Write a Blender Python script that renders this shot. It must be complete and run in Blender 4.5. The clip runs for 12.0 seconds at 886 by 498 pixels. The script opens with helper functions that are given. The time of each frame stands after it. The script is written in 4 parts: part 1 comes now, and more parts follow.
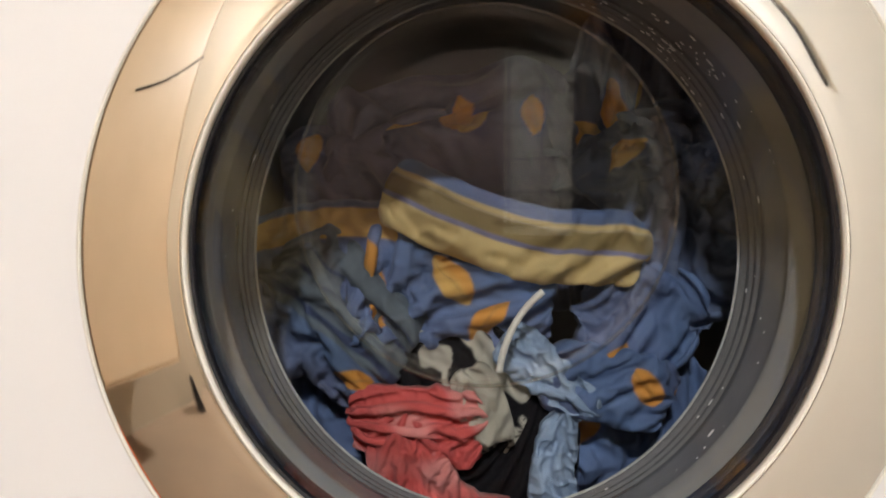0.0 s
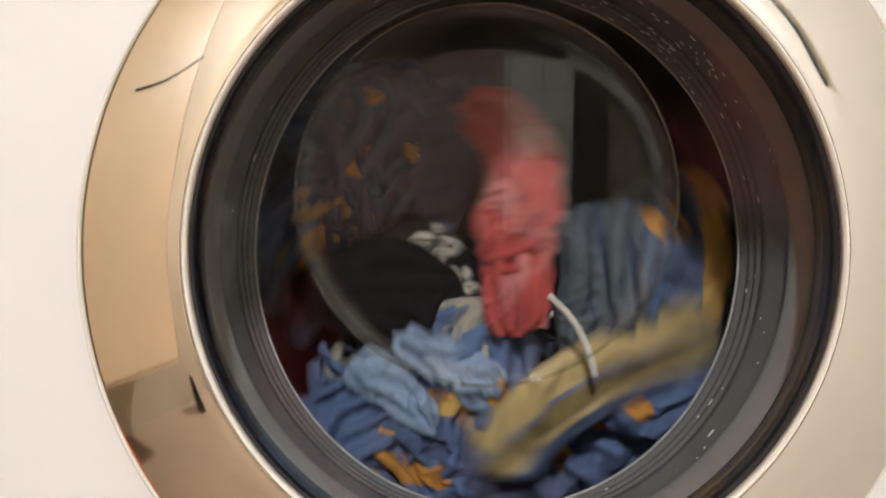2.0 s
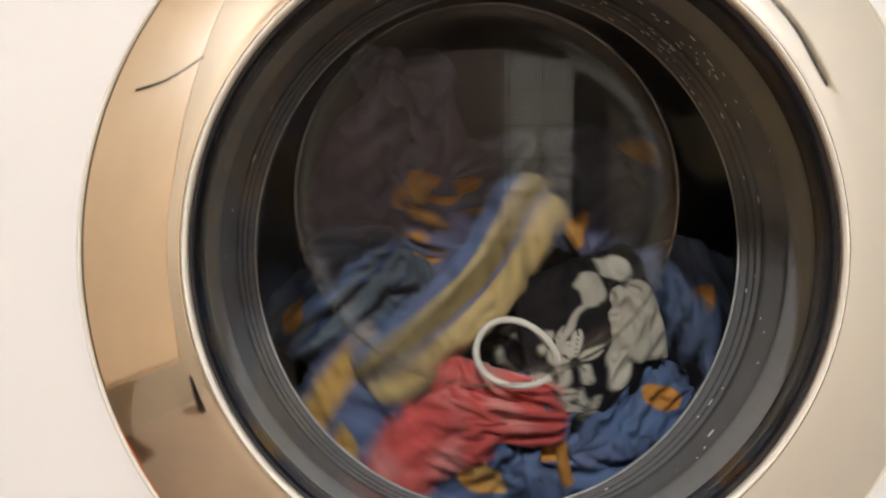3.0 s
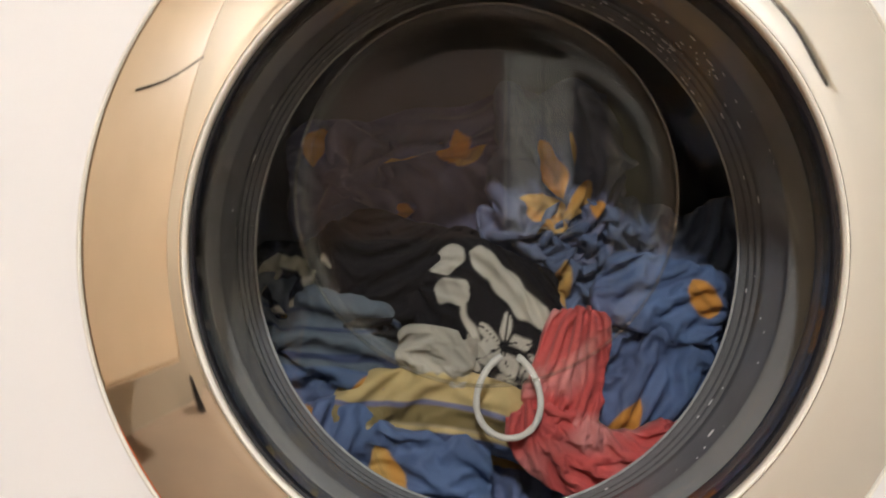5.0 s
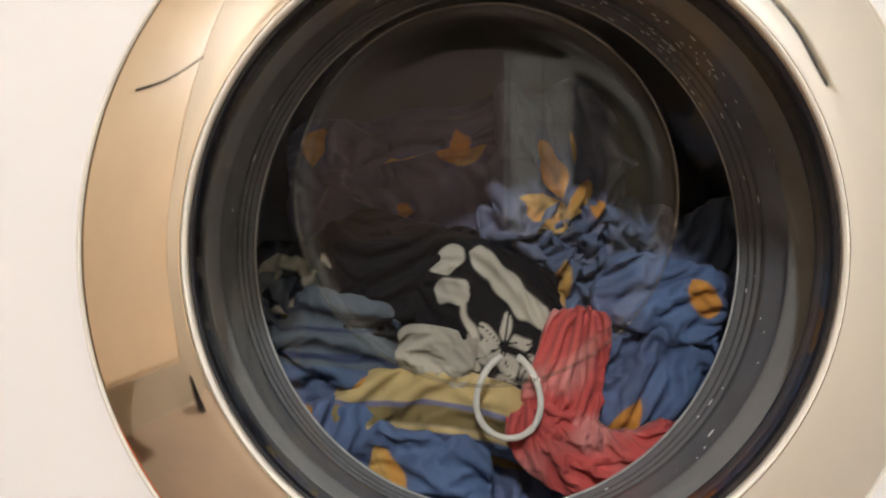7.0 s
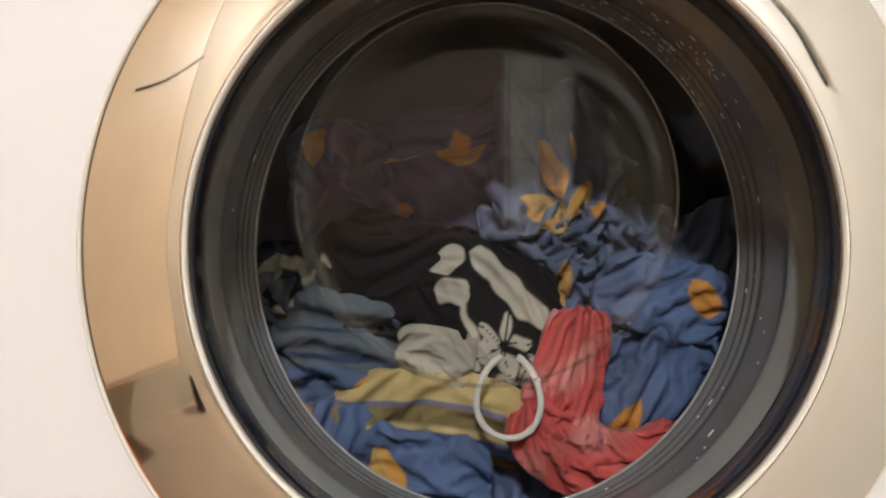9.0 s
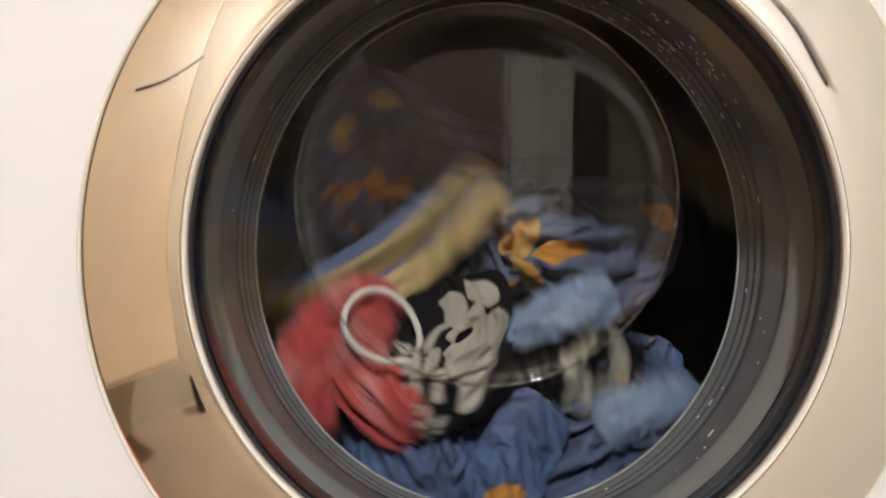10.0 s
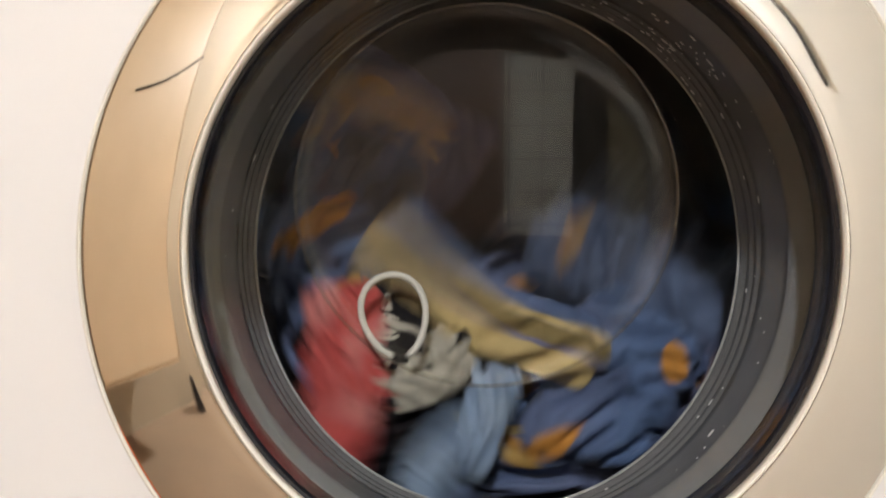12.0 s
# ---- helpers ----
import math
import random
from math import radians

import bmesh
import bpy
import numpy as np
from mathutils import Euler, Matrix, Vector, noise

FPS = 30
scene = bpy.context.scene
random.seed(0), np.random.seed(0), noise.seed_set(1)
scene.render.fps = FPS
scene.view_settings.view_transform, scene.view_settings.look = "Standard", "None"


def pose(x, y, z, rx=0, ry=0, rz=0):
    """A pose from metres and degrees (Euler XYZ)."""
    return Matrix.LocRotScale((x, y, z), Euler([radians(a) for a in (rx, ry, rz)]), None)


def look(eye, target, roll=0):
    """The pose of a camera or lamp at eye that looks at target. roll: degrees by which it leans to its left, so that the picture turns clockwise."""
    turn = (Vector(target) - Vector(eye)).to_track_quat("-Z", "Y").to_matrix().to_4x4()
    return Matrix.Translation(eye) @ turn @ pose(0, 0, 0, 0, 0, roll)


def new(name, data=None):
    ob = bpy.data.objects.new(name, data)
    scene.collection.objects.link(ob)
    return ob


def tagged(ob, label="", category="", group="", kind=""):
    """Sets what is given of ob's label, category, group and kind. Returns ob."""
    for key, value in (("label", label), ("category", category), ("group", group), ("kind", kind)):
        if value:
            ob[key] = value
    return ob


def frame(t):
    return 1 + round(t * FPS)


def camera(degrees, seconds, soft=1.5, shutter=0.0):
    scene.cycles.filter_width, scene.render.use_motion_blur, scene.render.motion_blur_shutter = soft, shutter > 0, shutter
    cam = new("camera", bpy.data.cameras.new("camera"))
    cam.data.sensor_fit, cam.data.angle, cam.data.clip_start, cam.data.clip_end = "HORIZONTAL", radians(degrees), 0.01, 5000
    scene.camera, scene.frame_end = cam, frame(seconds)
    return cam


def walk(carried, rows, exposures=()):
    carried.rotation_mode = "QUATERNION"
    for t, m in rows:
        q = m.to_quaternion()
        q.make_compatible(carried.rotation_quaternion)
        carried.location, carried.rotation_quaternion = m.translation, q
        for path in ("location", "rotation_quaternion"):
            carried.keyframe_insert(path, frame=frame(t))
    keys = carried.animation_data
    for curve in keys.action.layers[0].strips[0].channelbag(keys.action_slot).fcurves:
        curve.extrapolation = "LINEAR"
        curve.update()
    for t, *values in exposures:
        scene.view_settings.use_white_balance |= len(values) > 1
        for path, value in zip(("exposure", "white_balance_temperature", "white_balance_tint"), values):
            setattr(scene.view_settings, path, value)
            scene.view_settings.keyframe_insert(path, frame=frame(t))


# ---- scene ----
# Metres. x to the right, y into the washing machine, z up; the machine's front panel lies in the plane y = 0.
H = 0.62                      # height of the eye and of the door's axis
DOOR_X = 0.0345               # the door's axis
DRUM_X, DRUM_Z = 0.034, H - 0.010

cam = camera(56, 12.0, soft=1.9, shutter=1.6)
EYE = pose(0.0, -0.419, H, 90, 0, 0)
walk(cam, [(0.0, EYE), (12.0, EYE)], exposures=[(0.0, 0.0), (12.0, 0.0)])

# ---------------------------------------------------------------- light
world = bpy.data.worlds.new("world")
scene.world = world
world.use_nodes = True
world.node_tree.nodes["Background"].inputs["Color"].default_value = (1.0, 0.86, 0.70, 1)
world.node_tree.nodes["Background"].inputs["Strength"].default_value = 0.03


def area_lamp(name, m, sx, sy, watts, colour):
    data = bpy.data.lights.new(name, "AREA")
    data.shape, data.size, data.size_y = "RECTANGLE", sx, sy
    data.energy, data.color = watts, colour
    ob = new(name, data)
    ob.matrix_world = m
    return ob


LAMP = (-0.17, -2.30, 2.30)
SHADES = (-0.0825, -0.0275, 0.0275, 0.0825)
for dx in SHADES:
    area_lamp("ceiling_lamp_light", look((LAMP[0] + dx, LAMP[1], LAMP[2] - 0.12), (LAMP[0] + dx, LAMP[1] + 0.6, 0.0)), 0.034, 0.034, 6.3, (0.92, 0.955, 1.0))


# ---------------------------------------------------------------- materials
def nodes_of(name):
    mat = bpy.data.materials.new(name)
    mat.use_nodes = True
    nt = mat.node_tree
    return mat, nt, nt.nodes["Principled BSDF"]


def add(nt, kind, **values):
    node = nt.nodes.new(kind)
    for key, value in values.items():
        node.inputs[key].default_value = value
    return node


def surface(name, colour, rough=0.5, metal=0.0, scale=30.0, vary=0.12, bump=0.1, bump_scale=200.0, distance=0.001, coat=0.0, specular=0.5):
    """A surface with broad stains, fine grain and fine relief."""
    mat, nt, b = nodes_of(name)
    co = nt.nodes.new("ShaderNodeTexCoord")
    big = add(nt, "ShaderNodeTexNoise", Scale=scale, Detail=4.0)
    fine = add(nt, "ShaderNodeTexNoise", Scale=bump_scale, Detail=3.0)
    mix = nt.nodes.new("ShaderNodeMix")
    mix.data_type = "RGBA"
    mix.inputs["A"].default_value = (*[c * (1 - vary) for c in colour], 1)
    mix.inputs["B"].default_value = (*[min(1, c * (1 + vary)) for c in colour], 1)
    rr = nt.nodes.new("ShaderNodeMapRange")
    rr.inputs["To Min"].default_value, rr.inputs["To Max"].default_value = max(0.0, rough * 0.75), min(1.0, rough * 1.25)
    bp = add(nt, "ShaderNodeBump", Strength=bump, Distance=distance)
    for n in (big, fine):
        nt.links.new(co.outputs["Object"], n.inputs["Vector"])
    nt.links.new(big.outputs["Fac"], mix.inputs["Factor"])
    nt.links.new(big.outputs["Fac"], rr.inputs["Value"])
    nt.links.new(fine.outputs["Fac"], bp.inputs["Height"])
    nt.links.new(mix.outputs["Result"], b.inputs["Base Color"])
    nt.links.new(rr.outputs["Result"], b.inputs["Roughness"])
    nt.links.new(bp.outputs["Normal"], b.inputs["Normal"])
    b.inputs["Metallic"].default_value = metal
    b.inputs["Coat Weight"].default_value = coat
    b.inputs["Specular IOR Level"].default_value = specular
    return mat


def cloth_material(name, rough=0.7, weave=1400.0, bump=0.45, sheen=0.04, specular=0.3):
    """Printed wet cloth: its dyes come from the mesh attribute 'print', with damp blotches and weave relief."""
    mat, nt, b = nodes_of(name)
    at = nt.nodes.new("ShaderNodeAttribute")
    at.attribute_name = "print"
    co = nt.nodes.new("ShaderNodeTexCoord")
    damp = add(nt, "ShaderNodeTexNoise", Scale=22.0, Detail=5.0)
    thread = add(nt, "ShaderNodeTexNoise", Scale=weave, Detail=2.0)
    crease = add(nt, "ShaderNodeTexNoise", Scale=110.0, Detail=4.0, Distortion=0.6)
    ramp = nt.nodes.new("ShaderNodeMapRange")
    ramp.inputs["From Min"].default_value, ramp.inputs["From Max"].default_value = 0.3, 0.7
    ramp.inputs["To Min"].default_value, ramp.inputs["To Max"].default_value = 0.74, 1.22
    mul = nt.nodes.new("ShaderNodeMix")
    mul.data_type, mul.blend_type = "RGBA", "MULTIPLY"
    mul.inputs["Factor"].default_value = 1.0
    addn = nt.nodes.new("ShaderNodeMath")
    addn.operation = "MULTIPLY_ADD"
    addn.inputs[1].default_value = 0.35
    bp = add(nt, "ShaderNodeBump", Strength=bump, Distance=0.0018)
    for n in (damp, thread, crease):
        nt.links.new(co.outputs["Object"], n.inputs["Vector"])
    nt.links.new(damp.outputs["Fac"], ramp.inputs["Value"])
    nt.links.new(at.outputs["Color"], mul.inputs["A"])
    nt.links.new(ramp.outputs["Result"], mul.inputs["B"])
    nt.links.new(mul.outputs["Result"], b.inputs["Base Color"])
    nt.links.new(thread.outputs["Fac"], addn.inputs[0])
    nt.links.new(crease.outputs["Fac"], addn.inputs[2])
    nt.links.new(addn.outputs["Value"], bp.inputs["Height"])
    nt.links.new(bp.outputs["Normal"], b.inputs["Normal"])
    b.inputs["Roughness"].default_value = rough
    b.inputs["Sheen Weight"].default_value = sheen
    b.inputs["Specular IOR Level"].default_value = specular
    return mat


def glass_material(name, ior=1.5, tint=(0.93, 0.93, 0.91)):
    mat, nt, b = nodes_of(name)
    out = nt.nodes["Material Output"]
    clear = nt.nodes.new("ShaderNodeBsdfTransparent")
    clear.inputs["Color"].default_value = (*tint, 1)
    gloss = nt.nodes.new("ShaderNodeBsdfGlossy")
    gloss.inputs["Roughness"].default_value = 0.006
    # about 4 % of gloss face on, all of it at a graze
    lw = add(nt, "ShaderNodeLayerWeight", Blend=0.5)
    power = nt.nodes.new("ShaderNodeMath")
    power.operation = "POWER"
    power.inputs[1].default_value = 5.0
    scale = nt.nodes.new("ShaderNodeMath")
    scale.operation = "MULTIPLY_ADD"
    base = ((ior - 1) / (ior + 1)) ** 2
    scale.inputs[1].default_value, scale.inputs[2].default_value = 1 - base, base
    mix = nt.nodes.new("ShaderNodeMixShader")
    nt.links.new(lw.outputs["Facing"], power.inputs[0])
    nt.links.new(power.outputs["Value"], scale.inputs[0])
    nt.links.new(scale.outputs["Value"], mix.inputs["Fac"])
    nt.links.new(clear.outputs["BSDF"], mix.inputs[1])
    nt.links.new(gloss.outputs["BSDF"], mix.inputs[2])
    nt.links.new(mix.outputs["Shader"], out.inputs["Surface"])
    return mat


def glow_material(name, colour, strength):
    mat, nt, b = nodes_of(name)
    b.inputs["Emission Color"].default_value = (*colour, 1)
    b.inputs["Emission Strength"].default_value = strength
    return mat


def tile_material(name, tile, grout, size):
    mat, nt, b = nodes_of(name)
    co = nt.nodes.new("ShaderNodeTexCoord")
    brick = nt.nodes.new("ShaderNodeTexBrick")
    brick.offset = 0.0
    brick.inputs["Color1"].default_value = (*tile, 1)
    brick.inputs["Color2"].default_value = (*[c * 0.93 for c in tile], 1)
    brick.inputs["Mortar"].default_value = (*grout, 1)
    brick.inputs["Scale"].default_value = 1.0
    brick.inputs["Mortar Size"].default_value = 0.006
    brick.inputs["Brick Width"].default_value = size
    brick.inputs["Row Height"].default_value = size
    mapping = nt.nodes.new("ShaderNodeMapping")
    mapping.inputs["Rotation"].default_value = (radians(90), 0, 0)
    nt.links.new(co.outputs["Object"], mapping.inputs["Vector"])
    nt.links.new(mapping.outputs["Vector"], brick.inputs["Vector"])
    nt.links.new(brick.outputs["Color"], b.inputs["Base Color"])
    b.inputs["Roughness"].default_value = 0.25
    return mat


M_WHITE = surface("white_enamel", (0.73, 0.715, 0.705), 0.35, scale=6, vary=0.02, bump=0.03, bump_scale=900, coat=0.2)
M_CHROME = surface("chrome", (0.88, 0.87, 0.84), 0.045, metal=1.0, scale=4, vary=0.02, bump=0.015, bump_scale=35)
M_LIP = surface("ivory_plastic_lip", (0.72, 0.68, 0.60), 0.3, scale=20, vary=0.05, bump=0.02)
M_RUBBER = surface("grey_rubber", (0.155, 0.155, 0.165), 0.20, scale=25, vary=0.25, bump=0.12, bump_scale=160, distance=0.002)
M_BLACK = surface("black_rubber", (0.012, 0.012, 0.016), 0.22, scale=25, vary=0.2, bump=0.05)
M_STEEL = surface("wet_drum_steel", (0.14, 0.14, 0.15), 0.38, metal=1.0, scale=20, vary=0.2, bump=0.2, bump_scale=120)
M_GLASS = glass_material("door_glass")
M_PRINT = cloth_material("printed_cotton")
M_TERRY = cloth_material("terry_cloth", 0.9, 700.0, 0.6, 0.08)
M_SHORTS = cloth_material("printed_polyester", 0.85, 1600.0, 0.15, 0.0, 0.12)
M_CORD = surface("white_cotton_cord", (0.62, 0.60, 0.56), 0.8, scale=200, vary=0.15, bump=0.5, bump_scale=900)
M_WALL = surface("cream_plaster", (0.82, 0.79, 0.71), 0.8, scale=3, vary=0.06, bump=0.15, bump_scale=120)
M_BROWN = surface("brown_wall_paint", (0.40, 0.31, 0.215), 0.7, scale=4, vary=0.1, bump=0.1)
M_WOOD = surface("beige_laminate", (0.66, 0.48, 0.31), 0.45, scale=5, vary=0.12, bump=0.05)
M_DARKWOOD = surface("dark_brown_wood", (0.24, 0.16, 0.12), 0.5, scale=6, vary=0.2, bump=0.1)
M_TILE = tile_material("pale_tiles", (0.80, 0.78, 0.72), (0.18, 0.17, 0.15), 0.19)
M_DARK = surface("dark_band", (0.075, 0.065, 0.055), 0.5, scale=6, vary=0.2)
M_RIM_SHINE = surface("wet_rim_highlight", (0.36, 0.36, 0.37), 0.08, scale=90, vary=0.5, bump=0.4, bump_scale=150, distance=0.002)
M_EDGE = glass_material("glass_edge", 2.3)
M_DROP = surface("pale_water_glint", (0.62, 0.60, 0.64), 0.06, scale=90, vary=0.2, bump=0.0)
M_FLOOR = surface("floor_tiles", (0.30, 0.205, 0.135), 0.4, scale=8, vary=0.15, bump=0.1)
M_LAMPGLASS = glow_material("lamp_glass", (0.945, 0.963, 1.0), 1110.0)
M_OLIVE = surface("olive_brown_paint", (0.34, 0.31, 0.21), 0.6, scale=4, vary=0.15, bump=0.1)
M_RETURN = surface("white_wall_paint", (0.90, 0.88, 0.81), 0.6, scale=3, vary=0.04, bump=0.1, bump_scale=120)
M_ORANGE = surface("orange_plastic", (0.75, 0.13, 0.03), 0.35, scale=20, vary=0.08, bump=0.03)
M_METAL = surface("brushed_metal", (0.6, 0.58, 0.55), 0.3, metal=1.0)


# ---------------------------------------------------------------- mesh helpers
def part(name, bm, material, parent=None, label="", smooth=True):
    me = bpy.data.meshes.new(name)
    bm.to_mesh(me)
    bm.free()
    return linked(name, me, material, parent, label, smooth)


def linked(name, me, material, parent=None, label="", smooth=True):
    me.materials.append(material)
    if smooth:
        me.polygons.foreach_set("use_smooth", [True] * len(me.polygons))
    ob = new(name, me)
    if parent is not None:
        ob.parent = parent
    if label:
        tagged(ob, label)
    return ob


def box(x0, x1, y0, y1, z0, z1, bevel=0.0):
    bm = bmesh.new()
    bmesh.ops.create_cube(bm, size=1.0, matrix=Matrix.Translation(((x0 + x1) / 2, (y0 + y1) / 2, (z0 + z1) / 2)) @ Matrix.Diagonal((x1 - x0, y1 - y0, z1 - z0, 1)))
    if bevel:
        bmesh.ops.bevel(bm, geom=bm.edges[:], offset=bevel, segments=3, affect="EDGES", profile=0.5)
    return bm


def loft(rings, segs=192, closed=True):
    """Rings (y, centre x, centre z, radius, and how much taller than wide) joined one to the next; closed: the last joins the first."""
    bm = bmesh.new()
    loops = []
    for y, cx, cz, r, *tall in rings:
        tall = tall[0] if tall else 1.0
        if r == 0:
            loops.append([bm.verts.new((cx, y, cz))] * segs)
            continue
        loops.append([bm.verts.new((cx + r * math.cos(a), y, cz + tall * r * math.sin(a))) for a in (2 * math.pi * i / segs for i in range(segs))])
    pairs = list(zip(loops, loops[1:] + loops[:1])) if closed else list(zip(loops, loops[1:]))
    for p, q in pairs:
        for i in range(segs):
            j = (i + 1) % segs
            quad = list(dict.fromkeys((p[i], p[j], q[j], q[i])))
            if len(quad) > 2:
                bm.faces.new(quad)
    bmesh.ops.recalc_face_normals(bm, faces=bm.faces[:])
    return bm


def turned(profile, cx=DOOR_X, cz=H, segs=192):
    """A ring turned about the door's axis from a closed profile of (radius, y)."""
    return loft([(y, cx, cz, r) for r, y in profile], segs)


def arc(cr, cy, rad_r, rad_y, a0, a1, n):
    return [(cr + rad_r * math.cos(radians(a0 + (a1 - a0) * i / n)), cy + rad_y * math.sin(radians(a0 + (a1 - a0) * i / n))) for i in range(n + 1)]


def tube(points, radius, sides=10, twist=0.0):
    """A round cord along points."""
    bm = bmesh.new()
    pts = [Vector(p) for p in points]
    loops = []
    for i, p in enumerate(pts):
        d = (pts[min(i + 1, len(pts) - 1)] - pts[max(i - 1, 0)]).normalized()
        a = d.cross(Vector((0, 1, 0)))
        a = a.normalized() if a.length > 1e-4 else Vector((1, 0, 0))
        b = d.cross(a)
        r = radius * (1 + 0.08 * math.sin(i * 1.9))
        loops.append([bm.verts.new(p + a * r * math.cos(2 * math.pi * k / sides) + b * r * math.sin(2 * math.pi * k / sides)) for k in range(sides)])
    for p, q in zip(loops, loops[1:]):
        for k in range(sides):
            bm.faces.new((p[k], p[(k + 1) % sides], q[(k + 1) % sides], q[k]))
    bm.faces.new(loops[0][::-1])
    bm.faces.new(loops[-1])
    bmesh.ops.recalc_face_normals(bm, faces=bm.faces[:])
    return bm


# ---------------------------------------------------------------- the room
def build_room():
    x0, x1, y0, y1, z1 = -1.15, 1.02, -4.2, 0.70, 2.30
    tagged(part("floor", box(x0, x1, y0, y1, -0.1, 0.0), M_FLOOR, smooth=False), "brown floor of the small wash room", "floor", kind="structure")
    tagged(part("ceiling", box(x0, x1, y0, y1, z1, z1 + 0.1), M_WALL, smooth=False), "plain cream ceiling with one lamp", "ceiling", kind="structure")
    tagged(part("wall_west", box(x0 - 0.1, x0, y0, y1, 0, z1), M_BROWN, smooth=False), "brown painted wall beside the machine", "wall", kind="structure")
    tagged(part("wall_east", box(x1, x1 + 0.1, y0, y1, 0, z1), M_WALL, smooth=False), "cream plaster wall beside the machine", "wall", kind="structure")
    tagged(part("wall_return", box(0.66, x1 - 0.004, -1.35, y1, 0.0, z1), M_RETURN, smooth=False), "white painted wall return beside the machine", "wall", kind="structure")
    tagged(part("wall_north", box(x0, x1, y1, y1 + 0.1, 0, z1), M_WALL, smooth=False), "cream plaster wall behind the machine", "wall", kind="structure")
    tagged(part("wall_south", box(x0, x1, y0 - 0.1, y0, 0, z1), M_DARKWOOD, smooth=False), "dark brown wall facing the machine", "wall", kind="structure")
    tagged(part("tile_strip", box(0.35, 0.74, y0, y0 + 0.02, 0.70, z1), M_TILE, smooth=False), "pale tiled strip of the wall facing the machine", "wall", kind="structure")
    tagged(part("door_edge", box(0.745, 0.915, y0, y0 + 0.05, 0.70, z1), M_DARK, smooth=False), "dark door edge beside the tiled strip", "trim", kind="structure")
    tagged(part("wall_panel", box(0.92, x1 - 0.002, y0, -2.4, 0.0, z1), M_OLIVE, smooth=False), "olive-brown wall panel beside the tiled strip", "wall", kind="structure")
    # Unseen dark band, added to keep reflections off the lower half of the glass.
    tagged(part("dark_wall_band", box(x0, x1, y0, y0 + 0.05, 0.0, 0.68), M_DARK, smooth=False), "added dark band keeping reflections off the lower glass", "wall", kind="structure")



def build_cabinet():
    cab = tagged(new("wall_cabinet"), "beige laminate cabinet hanging on the brown wall", "cabinet")
    cab.location = (-1.15, -0.80, 0.29)
    part("body", box(0.001, 0.28, 0.0, 0.60, 0.0, 1.75, 0.010), M_WOOD, cab, smooth=False)
    door = part("door", box(0.282, 0.30, 0.003, 0.597, 0.003, 1.747, 0.016), M_WOOD, cab, smooth=False)
    tagged(part("small_box", box(-1.06, -1.02, -1.13, -1.06, 0.0, 0.15, 0.006), M_BLACK), "small black box standing on the floor beside the cabinet", "box")
    sag = [(-0.845, -0.46 - 0.335 * k, 1.02 + 0.20 * k - 0.02 * math.sin(math.pi * k)) for k in (i / 24 for i in range(25))]
    tagged(part("cord", tube(sag, 0.004), M_BLACK), "thin dark cord hanging across the beige cabinet door", "cord")
    tub = tagged(new("laundry_tub"), "orange plastic laundry tub standing on the floor", "tub")
    tub.location = (-0.60, 0.06, 0.0)
    part("bowl", loft([(0.0, 0, 0, 0.001), (0.0, 0, 0, 0.13), (0.24, 0, 0, 0.165), (0.24, 0, 0, 0.178), (0.245, 0, 0, 0.180), (0.25, 0, 0, 0.178), (0.25, 0, 0, 0.163), (0.01, 0, 0, 0.126), (0.01, 0, 0, 0.001)], 48), M_ORANGE, tub).rotation_euler = (radians(90), 0, 0)
    run = [(0.653, -0.66 + 0.25 * i / 30 + 0.006 * math.sin(i * 0.6), 1.60 - 0.68 * i / 30) for i in range(31)]
    tagged(part("cable", tube(run, 0.006), M_BLACK), "thin dark cable hanging down the cream wall", "cable")


def build_lamp():
    lamp = tagged(new("ceiling_lamp"), "ceiling lamp with four square glowing glass shades", "lamp")
    lamp.location = LAMP
    part("ceiling_plate", box(-0.13, 0.13, -0.04, 0.04, -0.04, 0.0, 0.008), M_METAL, lamp)
    for dx in SHADES:
        shade = part("shade", box(dx - 0.02, dx + 0.02, -0.02, 0.02, -0.105, -0.045, 0.006), M_LAMPGLASS, lamp, "glowing frosted glass shade")
        shade.visible_shadow = True


# ---------------------------------------------------------------- the washing machine
def bezel_curve(n=40):
    """The convex face of the chrome ring, from its rim inwards: it flattens slowly, and quickly near the lip."""
    points, y = [], -0.0066
    step = (0.2120 - 0.1608) / n
    for i in range(n + 1):
        r = 0.2120 - step * i
        points.append((r, y))
        slope = 0.37 - 0.15 * min(1.0, (0.2120 - r) / 0.046) - 0.17 * max(0.0, min(1.0, (0.1668 - r) / 0.003))
        y -= slope * step
    return points


